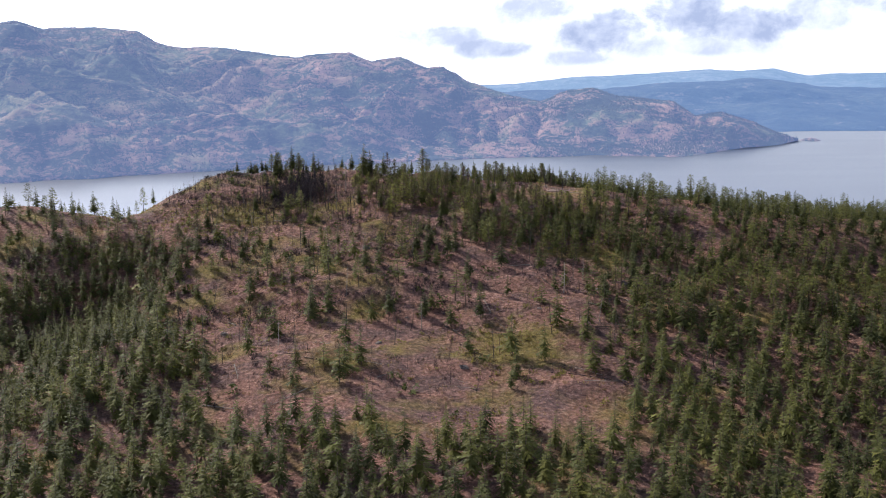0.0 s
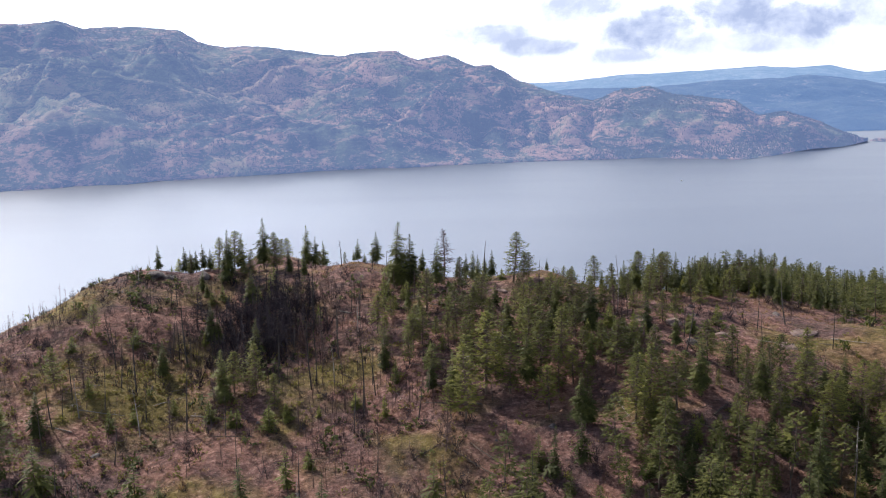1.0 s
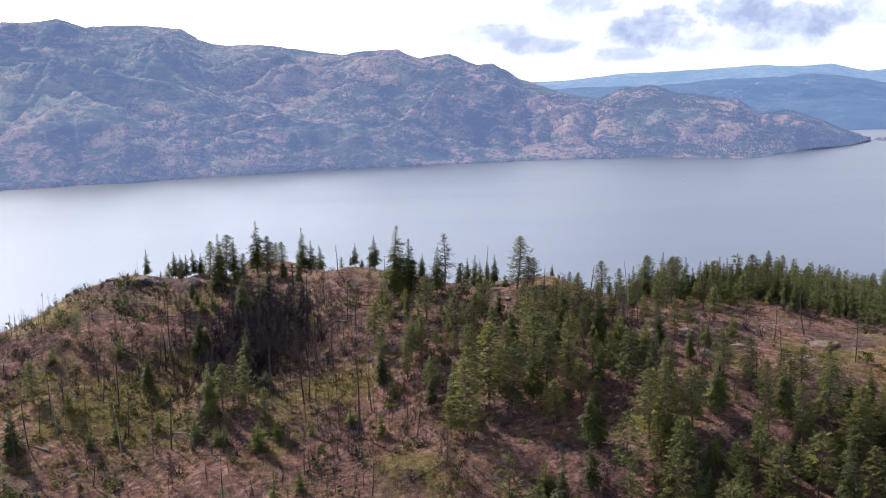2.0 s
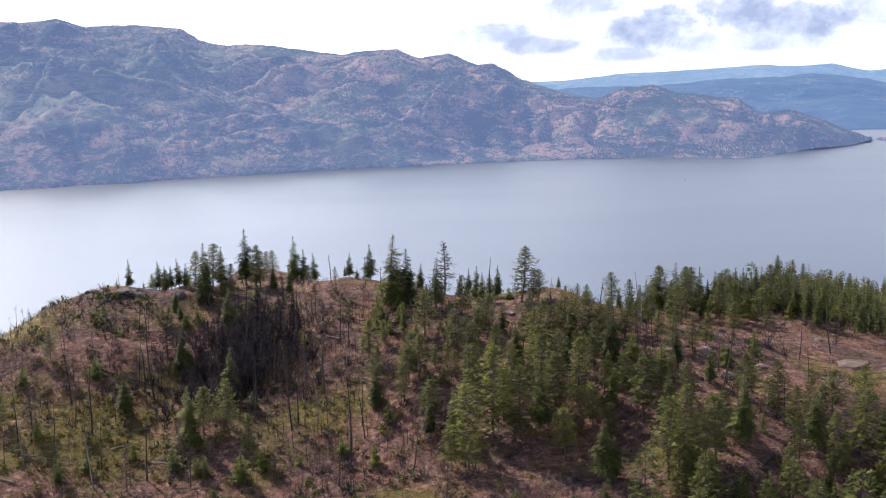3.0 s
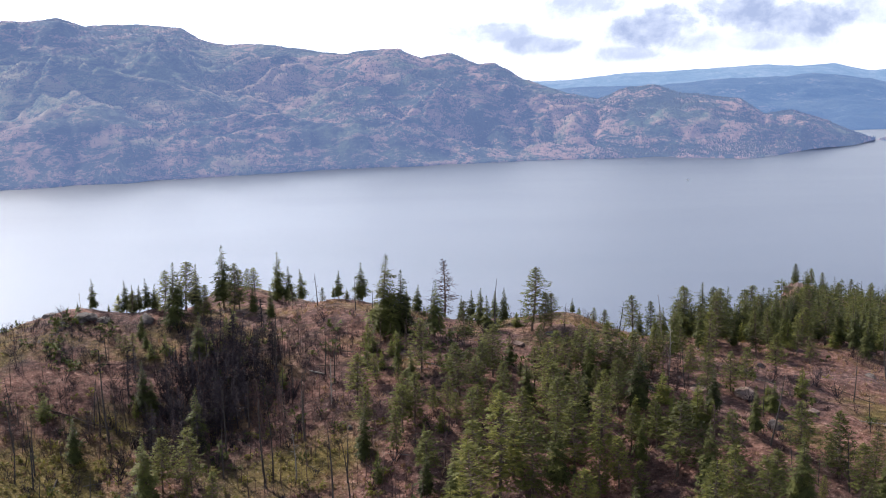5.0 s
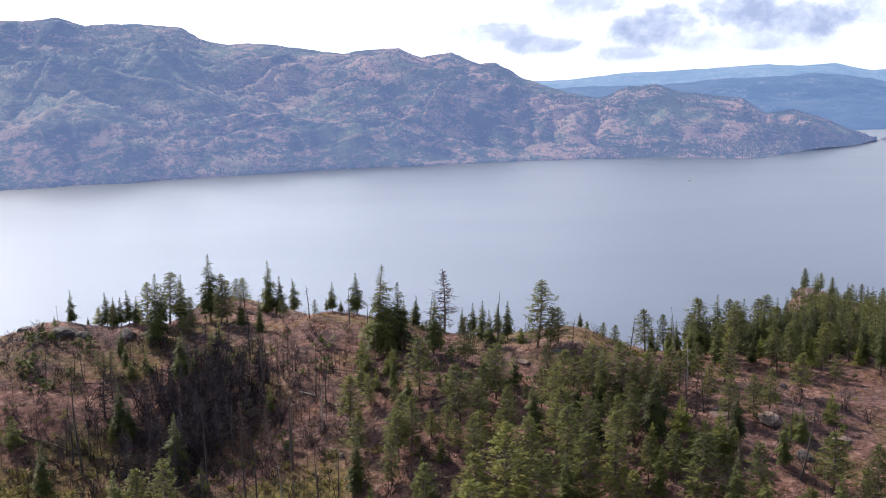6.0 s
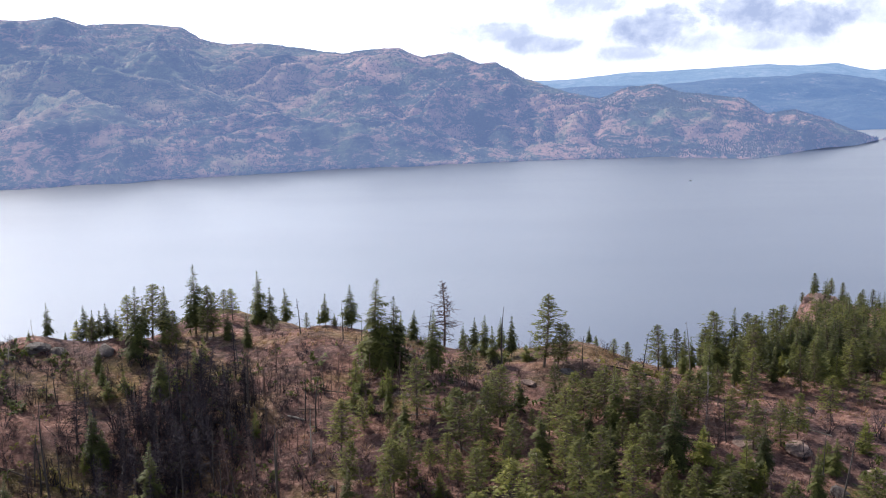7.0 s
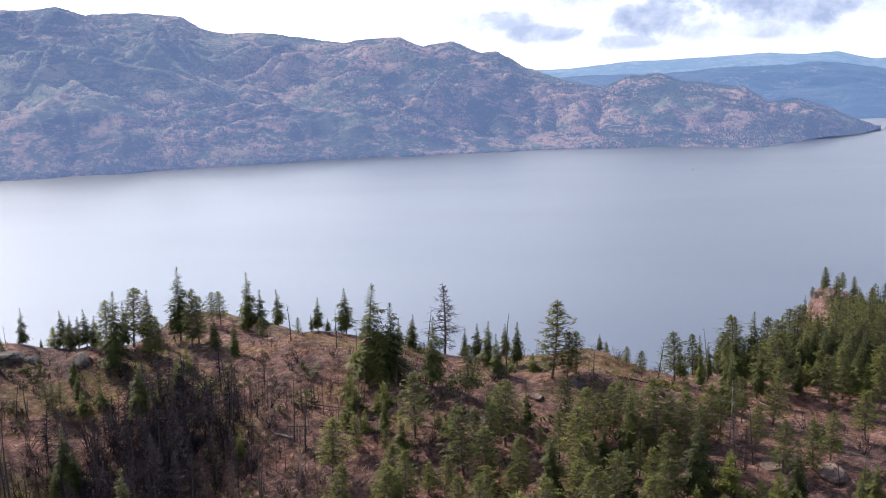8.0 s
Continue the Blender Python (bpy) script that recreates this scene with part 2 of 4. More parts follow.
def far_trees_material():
    """Conifers on the far slope, with the air's haze painted on as emission."""
    m, t, bsdf = material("far conifers with painted haze")
    rnd = t.nodes.new("ShaderNodeNewGeometry").outputs["Random Per Island"]
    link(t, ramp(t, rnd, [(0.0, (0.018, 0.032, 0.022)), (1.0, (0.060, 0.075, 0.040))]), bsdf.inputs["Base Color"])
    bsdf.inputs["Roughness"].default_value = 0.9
    # the same bluish haze as on the mountain, emitted by the trees
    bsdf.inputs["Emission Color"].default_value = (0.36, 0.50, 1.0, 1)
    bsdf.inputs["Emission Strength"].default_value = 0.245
    return m


FARTREES = far_trees_material()
GROUND = ground_material()
ROCK = rock_material("dark lichened rock", (0.030, 0.026, 0.030), (0.085, 0.070, 0.072), (0.19, 0.150, 0.140))
SLAB = rock_material("pale pinkish bedrock", (0.055, 0.036, 0.034), (0.165, 0.106, 0.094), (0.31, 0.215, 0.185))
WATER = water_material()
FIR = needle_material("fir needles", (0.030, 0.035, 0.015), (0.070, 0.078, 0.027), (0.145, 0.150, 0.045), 0.5)
PINE = needle_material("pine needles", (0.042, 0.046, 0.016), (0.100, 0.104, 0.031), (0.205, 0.195, 0.052), 0.5)
NEW_GROWTH = needle_material("young pine needles", (0.056, 0.062, 0.018), (0.135, 0.145, 0.038), (0.26, 0.25, 0.064), 0.5)
SCRUB = needle_material("scrub leaves", (0.070, 0.062, 0.020), (0.150, 0.130, 0.038), (0.24, 0.20, 0.06), 0.7)
TWIG = needle_material("bare twigs", (0.046, 0.028, 0.033), (0.100, 0.064, 0.066), (0.180, 0.122, 0.116), 0.6)
SCORCH = needle_material("scorched twigs", (0.016, 0.013, 0.019), (0.042, 0.033, 0.045), (0.090, 0.070, 0.086), 0.8)
STRAW = needle_material("dry grass", (0.15, 0.088, 0.058), (0.29, 0.175, 0.120), (0.45, 0.31, 0.22), 0.8)
BARK = bark_material("brown bark", (0.035, 0.026, 0.021), (0.15, 0.105, 0.08))
CHAR = bark_material("charred bark", (0.010, 0.009, 0.009), (0.075, 0.060, 0.055))
GREYWOOD = bark_material("weathered grey wood", (0.085, 0.075, 0.070), (0.33, 0.29, 0.26))
FARSLOPE = far_material("far rock and forest with painted haze", (0.022, 0.042, 0.028), (0.125, 0.155, 0.068), (0.255, 0.155, 0.115), (0.35, 0.50, 0.98), 0.268, 0.018, 0.43, (-75, -170))
# painted haze: the farther the ridge, the stronger its blue emission
FARTHER = far_material("forested ridge with painted haze", (0.030, 0.044, 0.042), (0.055, 0.066, 0.050), (0.12, 0.10, 0.09), (0.27, 0.48, 1.0), 0.34, 0.010, 0.33)
FARTHEST = far_material("distant ridge with painted blue haze", (0.045, 0.060, 0.060), (0.06, 0.07, 0.06), (0.09, 0.09, 0.09), (0.33, 0.56, 1.0), 0.45, 0.006, 0.40)

# ---- the land ----


def lattice(ix, iy, seed):
    n = (ix.astype(np.int64) * 374761393 + iy.astype(np.int64) * 668265263 + seed * 1442695041) & 0xFFFFFFFF
    n = ((n ^ (n >> 13)) * 1274126177) & 0xFFFFFFFF
    return ((n ^ (n >> 16)) & 0xFFFF) / 65535.0 * 2 - 1


def value_noise(x, y, seed):
    ix, iy = np.floor(x), np.floor(y)
    fx, fy = x - ix, y - iy
    fx, fy = fx * fx * (3 - 2 * fx), fy * fy * (3 - 2 * fy)
    a, b = lattice(ix, iy, seed), lattice(ix + 1, iy, seed)
    c, d = lattice(ix, iy + 1, seed), lattice(ix + 1, iy + 1, seed)
    return (a * (1 - fx) + b * fx) * (1 - fy) + (c * (1 - fx) + d * fx) * fy


def fbm(x, y, seed, octaves=4, gain=0.5):
    total, amp = 0.0, 1.0
    for k in range(octaves):
        total = total + amp * value_noise(x * 2 ** k + 17.3 * k, y * 2 ** k - 9.1 * k, seed + k)
        amp *= gain
    return total


def ridged(x, y, seed, octaves=5, gain=0.5):
    total, amp = 0.0, 1.0
    for k in range(octaves):
        total = total + amp * (1 - 2 * np.abs(value_noise(x * 2 ** k + 7.7 * k, y * 2 ** k + 3.3 * k, seed + k)))
        amp *= gain
    return total


def billow(x, y, seed, octaves=3, gain=0.5):
    """Rounded tops with creases between them."""
    total, amp = 0.0, 1.0
    for k in range(octaves):
        total = total + amp * (2.4 * np.abs(value_noise(x * 2.2 ** k + 5.1 * k, y * 2.2 ** k - 8.3 * k, seed + k)) - 0.7)
        amp *= gain
    return total


def step(a, b, v):
    s = np.clip((v - a) / (b - a), 0, 1)
    return s * s * (3 - 2 * s)


# the crest of the near hill, from west to east: x, y, height
CREST_X = (-60, -30, -16, -12.5, -11, -10, -9, -7, -3, -1, 0.5, 3, 8, 14, 25, 45, 90)
CREST_Y = (40, 44, 46, 46, 48.4, 49.8, 50.8, 51.2, 48.6, 48.3, 47.3, 46.8, 44.5, 43.5, 43, 43, 43)
CREST_Z = (20, 25.2, 26.0, 25.6, 26.3, 26.88, 27.12, 27.0, 26.95, 26.9, 26.75, 26.62, 26.0, 25.4, 24.8, 24.0, 22.0)


def ground_height(x, y):
    """The height of the ground at plan coordinates (arrays or numbers)."""
    x, y = np.asarray(x, float), np.asarray(y, float)
    yc, zc = np.interp(x, CREST_X, CREST_Y), np.interp(x, CREST_X, CREST_Z)
    yc = yc + 0.5 * value_noise(x * 0.5, x * 0, 5)
    d, b = np.maximum(yc - y, 0), np.maximum(y - yc, 0)
    front = np.interp(d, (0, 1, 2.5, 4, 5, 8, 12, 14, 17, 25, 40, 70, 120, 400), (0, 0.02, 0.18, 0.58, 0.90, 1.55, 2.35, 2.9, 3.3, 4.1, 5.6, 8.0, 9.0, 6.0))
    west = 0.085 * b + 0.045 * b * b
    east = 0.117 * b + 0.035 * np.maximum(b - 29, 0) ** 2
    w = step(-4.0, 1.5, x - 1.2 - 0.36 * np.maximum(y - 50, 0) + 0.14 * np.maximum(y - 62, 0))
    z = zc - front - np.minimum(west, 200) * (1 - w) - np.minimum(east, 200) * w
    # the bench behind the west shoulder, and a bare mound on the ridge
    z = z - 0.62 * step(-10.6, -9.6, x) * (1 - step(-8.0, -7.2, x)) * step(49.9, 51.6, y)
    z = z + 0.15 * np.exp(-(((x + 0.65) / 0.45) ** 2 + ((y - 50.0) / 0.9) ** 2))
    # a wooded hollow on the west side, a rock knoll on the east shoulder
    z = z - 1.3 * np.exp(-(((x + 11.0) / 2.4) ** 2 + ((y - 38.5) / 3.2) ** 2))
    z = z + 0.40 * np.exp(-(((x - 9.75) / 1.2) ** 2 + ((y - 73.6) / 1.6) ** 2))
    z = z + 0.16 * fbm(x * 0.28, y * 0.28, 11, 3) + 0.045 * fbm(x * 1.3, y * 1.3, 23, 3)
    ledge = ridged(x * 0.45 + y * 0.12, y * 0.6, 31, 3)
    z = z + 0.07 * np.clip(ledge, 0, 2)
    return np.maximum(z, -4 + 0.4 * np.sin(x * 0.05) * np.sin(y * 0.05))


def grid_mesh(name, X, Y, Z, mat):
    rows, cols = Z.shape
    me = bpy.data.meshes.new(name)
    co = np.stack([X, Y, Z], -1).reshape(-1, 3)
    i = np.arange(rows * cols).reshape(rows, cols)
    quads = np.stack([i[:-1, :-1], i[:-1, 1:], i[1:, 1:], i[1:, :-1]], -1).reshape(-1, 4)
    me.vertices.add(len(co))
    me.vertices.foreach_set("co", co.ravel())
    me.loops.add(quads.size)
    me.loops.foreach_set("vertex_index", quads.ravel().astype(np.int32))
    me.polygons.add(len(quads))
    me.polygons.foreach_set("loop_start", np.arange(0, quads.size, 4, dtype=np.int32))
    me.polygons.foreach_set("use_smooth", np.ones(len(quads), bool))
    me.update(calc_edges=True)
    me.materials.append(mat)
    return new(name, me)


def spread(*runs):
    """Grid lines from runs of (start, end, step)."""
    return np.unique(np.concatenate([np.arange(a, b + 1e-6, s) for a, b, s in runs]))


gx = spread((-2400, -200, 200), (-200, -60, 20), (-60, -22, 2), (-22, -14, 0.4), (-14, 12, 0.16), (12, 24, 0.35), (24, 60, 1.5), (60, 200, 20), (200, 2400, 200))
gy = spread((-400, -40, 30), (-40, 18, 2), (18, 30, 0.3), (30, 56, 0.16), (56, 82, 0.35), (82, 120, 1.5), (120, 300, 20), (300, 3000, 300))
GX, GY = np.meshgrid(gx, gy)
ground = grid_mesh("ground", GX, GY, ground_height(GX, GY), GROUND)
tagged(ground, "burnt red-brown hillside with dry grass and ash", "ground", kind="structure")

lx, ly = spread((-2600, 2600, 200)), spread((-300, 3600, 150))
LX, LY = np.meshgrid(lx, ly)
lake = grid_mesh("water", LX, LY, LX * 0.0, WATER)
tagged(lake, "pale grey-blue lake with wind ripples and sun glitter", "lake", kind="structure")

# ---- the far shores ----
# bearings are tangents (x over distance ahead) seen from the hill


def far_range(name, label, mat, bearings, shore, crest_far, crest_high, rough, cells, seed, beyond=1.6):
    """A range that rises from the water at shore to a crest at crest_far and falls away behind it."""
    b = np.linspace(bearings[0], bearings[-1], cells[0])
    s = np.concatenate([np.linspace(-0.03, 1, cells[1]), np.linspace(1, beyond, cells[1] // 3)[1:]])
    B, Sx = np.meshgrid(b, s)
    def eased(values):
        """The same run of values with its short swings taken out."""
        run = np.interp(b, bearings, values)
        half = cells[0] // 14
        bell = np.exp(-np.linspace(-2, 2, 2 * half + 1) ** 2)
        return np.convolve(np.pad(run, half, mode="edge"), bell / bell.sum(), mode="valid")

    rows = len(s)
    near = np.clip(1 - Sx * 2.2, 0, 1)
    r0 = near * np.interp(B, bearings, shore) + (1 - near) * np.tile(eased(shore), (rows, 1))
    r1 = np.tile(eased(crest_far), (rows, 1))
    top = step(0.45, 0.97, Sx)
    h = top * np.interp(B, bearings, crest_high) + (1 - top) * np.tile(eased(crest_high), (rows, 1))
    wob = 0.010 * fbm(B * 25, B * 0, seed + 3, 4) * near
    R = r0 * (1 + wob) + (r1 - r0) * Sx
    X, Y = B * R - 2, R + 28
    rise = np.where(Sx <= 1, np.clip(Sx, 0, 1) ** 0.95, 1 - 0.5 * (np.maximum(Sx, 1) - 1) ** 1.2)
    k = 1.0 / rough[1]
    wx, wy = X + 0.35 * rough[1] * fbm(X * k, Y * k, seed + 21, 2), Y + 0.35 * rough[1] * fbm(X * k, Y * k, seed + 27, 2)
    bumps = billow(wx * k, wy * k, seed, 4, 0.48) + 0.35 * ridged(wx * k * 0.7, wy * k * 0.7, seed + 9, 2)
    hold = np.clip(Sx * 4, 0, 1) * (1 - 0.95 * np.exp(-(((Sx - 1) / 0.24) ** 2)))
    Z = h * rise + rough[0] * bumps * hold * np.clip(h / 25, 0.1, 1.3) + 0.5 * fbm(X * k * 12, Y * k * 12, seed + 5, 3) * np.clip(Sx * 8, 0, 1)
    # no spur rises above the crest behind it
    Z = np.where(np.abs(Sx - 1) > 0.015, np.minimum(Z, 30.5 + (h - 30.5) * np.maximum(R / r1, 0.05) - 0.5), Z)
    Z = np.where(Sx < 0.004, -1.5, np.maximum(Z, 0.15 + np.minimum(h, 20) * 0.45 * np.clip(Sx, 0, 1)))
    return tagged(grid_mesh(name, X, Y, Z, mat), label, "mountain", kind="structure")


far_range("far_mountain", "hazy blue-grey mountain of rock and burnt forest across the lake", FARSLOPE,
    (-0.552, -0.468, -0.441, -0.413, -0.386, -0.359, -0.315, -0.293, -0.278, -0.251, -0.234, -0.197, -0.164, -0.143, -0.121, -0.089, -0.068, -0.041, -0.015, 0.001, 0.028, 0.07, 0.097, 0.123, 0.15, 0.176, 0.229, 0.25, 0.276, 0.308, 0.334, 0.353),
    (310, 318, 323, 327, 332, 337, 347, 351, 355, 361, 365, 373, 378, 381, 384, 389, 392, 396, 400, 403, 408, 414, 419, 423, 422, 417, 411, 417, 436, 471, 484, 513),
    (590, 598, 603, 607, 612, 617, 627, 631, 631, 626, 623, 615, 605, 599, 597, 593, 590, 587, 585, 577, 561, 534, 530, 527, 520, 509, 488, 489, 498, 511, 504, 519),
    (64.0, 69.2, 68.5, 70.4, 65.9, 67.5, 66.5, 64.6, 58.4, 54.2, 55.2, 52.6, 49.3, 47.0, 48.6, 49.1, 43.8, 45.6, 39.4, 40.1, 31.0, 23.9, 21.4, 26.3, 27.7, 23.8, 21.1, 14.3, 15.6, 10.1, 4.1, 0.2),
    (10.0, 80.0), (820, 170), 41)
far_range("far_ridge", "blue forested ridge with painted haze beyond the lake", FARTHER,
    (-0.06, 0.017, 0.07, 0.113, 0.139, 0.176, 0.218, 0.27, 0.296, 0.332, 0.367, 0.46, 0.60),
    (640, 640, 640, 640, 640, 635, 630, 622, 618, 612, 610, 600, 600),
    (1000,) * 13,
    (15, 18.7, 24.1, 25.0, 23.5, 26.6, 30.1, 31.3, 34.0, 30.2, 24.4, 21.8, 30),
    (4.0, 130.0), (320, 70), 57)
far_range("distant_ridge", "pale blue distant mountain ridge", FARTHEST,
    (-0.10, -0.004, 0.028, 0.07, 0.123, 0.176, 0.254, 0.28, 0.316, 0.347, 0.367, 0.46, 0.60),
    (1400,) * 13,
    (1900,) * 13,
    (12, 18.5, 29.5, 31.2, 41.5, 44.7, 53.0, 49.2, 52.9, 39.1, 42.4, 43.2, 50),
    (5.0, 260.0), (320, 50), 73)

# ---- shapes of trees and other growth ----


def soup(name, verts, faces, mat, smooth=False):
    """A mesh from vertex and triangle arrays."""
    verts, faces = np.asarray(verts, np.float32).reshape(-1, 3), np.asarray(faces, np.int32).reshape(-1, 3)
    me = bpy.data.meshes.new(name)
    me.vertices.add(len(verts))
    me.vertices.foreach_set("co", verts.ravel())
    me.loops.add(faces.size)
    me.loops.foreach_set("vertex_index", faces.ravel())
    me.polygons.add(len(faces))
    me.polygons.foreach_set("loop_start", np.arange(0, faces.size, 3, dtype=np.int32))
    me.polygons.foreach_set("use_smooth", np.full(len(faces), smooth))
    me.update(calc_edges=True)
    me.materials.append(mat)
    return me


class Shape:
    """Collects triangles."""

    def __init__(self):
        self.v, self.f, self.n = [], [], 0

    def add(self, v, f):
        v = np.asarray(v, float).reshape(-1, 3)
        self.v.append(v)
        self.f.append(np.asarray(f, int).reshape(-1, 3) + self.n)
        self.n += len(v)

    def tube(self, points, radii, sides):
        """A tapering tube along points."""
        points = np.asarray(points, float)
        ways = np.gradient(points, axis=0)
        ways /= np.linalg.norm(ways, axis=1)[:, None] + 1e-9
        side = np.cross(ways, np.where(np.abs(ways[:, 2:]) > 0.9, [[1.0, 0, 0]], [[0, 0, 1.0]]))
        side /= np.linalg.norm(side, axis=1)[:, None] + 1e-9
        other = np.cross(ways, side)
        a = np.arange(sides) * 2 * math.pi / sides
        ring = np.cos(a)[None, :, None] * side[:, None] + np.sin(a)[None, :, None] * other[:, None]
        v = points[:, None] + ring * np.asarray(radii)[:, None, None]
        f = []
        for k in range(len(points) - 1):
            for s in range(sides):
                p, q = k * sides + s, k * sides + (s + 1) % sides
                f += [(p, q, q + sides), (p, q + sides, p + sides)]
        last = (len(points) - 1) * sides
        f += [(last, last + s, last + s + 1) for s in range(1, sides - 1)]
        self.add(v, f)

    def spike(self, a, b, thick):
        """A thin tapering rod from a to b."""
        a, b = np.asarray(a, float), np.asarray(b, float)
        way = (b - a) / (np.linalg.norm(b - a) + 1e-9)
        side = np.cross(way, (0.3, 0.2, 0.93))
        side /= np.linalg.norm(side) + 1e-9
        other = np.cross(way, side)
        ring = [a + thick * (side * math.cos(k * 2.094) + other * math.sin(k * 2.094)) for k in range(3)]
        self.add([*ring, b], [(0, 1, 3), (1, 2, 3), (2, 0, 3)])

    def tuft(self, rng, centre, way, size, spikes=6, flat=0.5, broad=0.30):
        """A spray of needles: pointed blades round centre, longer along way."""
        way = np.asarray(way, float)
        way = way / (np.linalg.norm(way) + 1e-9)
        side = np.cross(way, (0, 0, 1.0))
        side /= np.linalg.norm(side) + 1e-9
        up = np.cross(side, way)
        a = np.arange(spikes) * 2 * math.pi / spikes + rng.random() * 6
        reach = size * rng.uniform(0.6, 1.45, spikes)
        out = way * np.cos(a)[:, None] + side * (np.sin(a) * 0.85)[:, None]
        across = way * -np.sin(a)[:, None] + side * np.cos(a)[:, None]
        tips = centre + out * reach[:, None] + up * (rng.uniform(-1.0, 0.5, spikes) * size * flat)[:, None]
        roots = centre + out * (reach * 0.12)[:, None] + up * size * 0.15
        v = np.empty((3 * spikes, 3))
        v[0::3], v[1::3], v[2::3] = roots + across * size * broad, roots - across * size * broad, tips
        self.add(v, np.arange(3 * spikes).reshape(-1, 3))

    def frond(self, rng, root, way, length, width, teeth, sag):
        """A feathered bough: a sagging spine with pointed sprays on both sides."""
        way = np.asarray(way, float)
        way = way / (np.linalg.norm(way) + 1e-9)
        side = np.cross(way, (0, 0, 1.0))
        side /= np.linalg.norm(side) + 1e-9
        s = np.linspace(0.10, 1.0, teeth + 1)
        spine = root + way * (length * s)[:, None] - np.array([0, 0, 1.0]) * (sag * length * s ** 2)[:, None]
        mid = (s[:-1] + s[1:]) / 2
        v, f = [spine], []
        for sign in (1, -1):
            out = width * length * np.sin(math.pi * np.clip(mid * 0.80 + 0.16, 0, 1)) * rng.uniform(0.6, 1.35, teeth)
            on = length / teeth * rng.uniform(0.1, 1.0, teeth)
            v.append(spine[1:] + way * on[:, None] + side * (sign * out)[:, None] - np.array([0, 0, 1.0]) * (out * rng.uniform(-0.25, 0.7, teeth))[:, None])
            first = teeth + 1 + (0 if sign > 0 else teeth)
            f += [(k, k + 1, first + k) if sign > 0 else (k + 1, k, first + k) for k in range(teeth)]
        self.add(np.vstack(v), f)

    def arrays(self):
        return np.concatenate(self.v), np.concatenate(self.f)

    def mesh(self, name, mat, smooth=False):
        return soup(name, *self.arrays(), mat, smooth)


def stem_line(rng, height, bend):
    z = np.linspace(0, height, 7)
    lean = rng.uniform(-1, 1, 2) * bend
    curve = rng.uniform(-1, 1, 2) * bend * 0.6
    t = z / height
    return np.stack([lean[0] * t + curve[0] * np.sin(t * 3), lean[1] * t + curve[1] * np.sin(t * 2.5), z], 1)


def conifer(seed, style, detail=1.0):
    """A living conifer, 1 high: stem, boughs and crown shapes. style: fir, pine or young."""
    rng = np.random.default_rng(seed)
    trunk, boughs, crown = Shape(), Shape(), Shape()
    fine, middling = detail > 0.6, detail > 0.4
    line = stem_line(rng, 1.0, 0.03 if style != "pine" else 0.05)
    width = {"fir": 0.014, "pine": 0.016, "young": 0.013}[style]
    keep = slice(None) if fine else slice(None, None, 3)
    trunk.tube(line[keep], (width * (1.04 - np.linspace(0, 1, 7)) ** 0.9)[keep], 6 if fine else 4)
    base = {"fir": rng.uniform(0.07, 0.24), "pine": rng.uniform(0.14, 0.36), "young": 0.04}[style]
    radius = {"fir": rng.uniform(0.21, 0.28), "pine": rng.uniform(0.25, 0.33), "young": rng.uniform(0.30, 0.40)}[style]
    arms = int({"fir": 230, "pine": 150, "young": 150}[style] * (1.0 if fine else 0.46 if middling else 0.33))
    fat = 1.0 if fine else 1.45 if middling else 1.7
    lop = rng.random() * 6.28
    for k in range(arms):
        f = ((k + rng.random()) / arms) ** (1.15 if style == "fir" else 1.0)
        z = base + (0.975 - base) * f
        if style == "pine":
            reach = radius * (min(1, 0.62 + f * 1.4) * max(0.0, 1 - f ** 1.6) ** 0.85 + 0.06)
        elif style == "fir":
            reach = radius * ((1 - f) ** 0.85 * min(1, 0.60 + f * 3) + 0.02)
        else:
            reach = radius * ((1 - f) ** 0.75 * min(1, 0.75 + f * 2) + 0.03)
        a = k * 2.4 + rng.normal(0, 0.3)
        # whole boughs are missing here and there, and one side grows fuller
        gap = 0.5 + 0.5 * math.sin(f * 21 + seed) * math.cos(a * 1.0 + seed * 1.7)
        r = reach * rng.uniform(0.72, 1.15) * (1 + 0.16 * math.cos(a - lop)) * (0.58 + 0.55 * gap) * (0.5 if rng.random() < 0.08 else 1)
        at = np.array([np.interp(z, line[:, 2], line[:, 0]), np.interp(z, line[:, 2], line[:, 1]), z])
        if style == "pine":
            way = np.array([math.cos(a), math.sin(a), -0.10 + 0.55 * f + rng.normal(0, 0.15)])
            if fine:
                boughs.spike(at, at + way * r, 0.0045)
            for q in range(3 if fine else 2):
                spin = a + rng.uniform(-1.0, 1.0)
                fan = np.array([math.cos(spin), math.sin(spin), rng.uniform(-0.3, 0.75)])
                crown.frond(rng, at + way * r * (0.30 + 0.27 * q + rng.uniform(-0.1, 0.1)), fan, rng.uniform(0.055, 0.095) * fat * (1 - 0.40 * f), 0.55, 3 if fine else 2, 0.15)
        else:
            lift = (-0.50 + 1.0 * f if style == "fir" else -0.15 + 0.85 * f) + rng.normal(0, 0.12)
            way = np.array([math.cos(a), math.sin(a), lift])
            if fine and r > 0.06 and k % 2 == 0:
                boughs.spike(at, at + way * r * 0.8, 0.004)
            crown.frond(rng, at, way, max(r, 0.035), min(0.42 * fat, 0.62), 5 if fine else 3 if middling else 2, 0.20 if style == "fir" else 0.02)
    for k in range(3):
        a = lop + k * 2.1
        crown.frond(rng, np.array([line[-1, 0], line[-1, 1], 0.94]), (math.cos(a) * 0.2, math.sin(a) * 0.2, 1.0), 0.06, 0.14, 2, 0.0)
    return trunk, boughs, crown


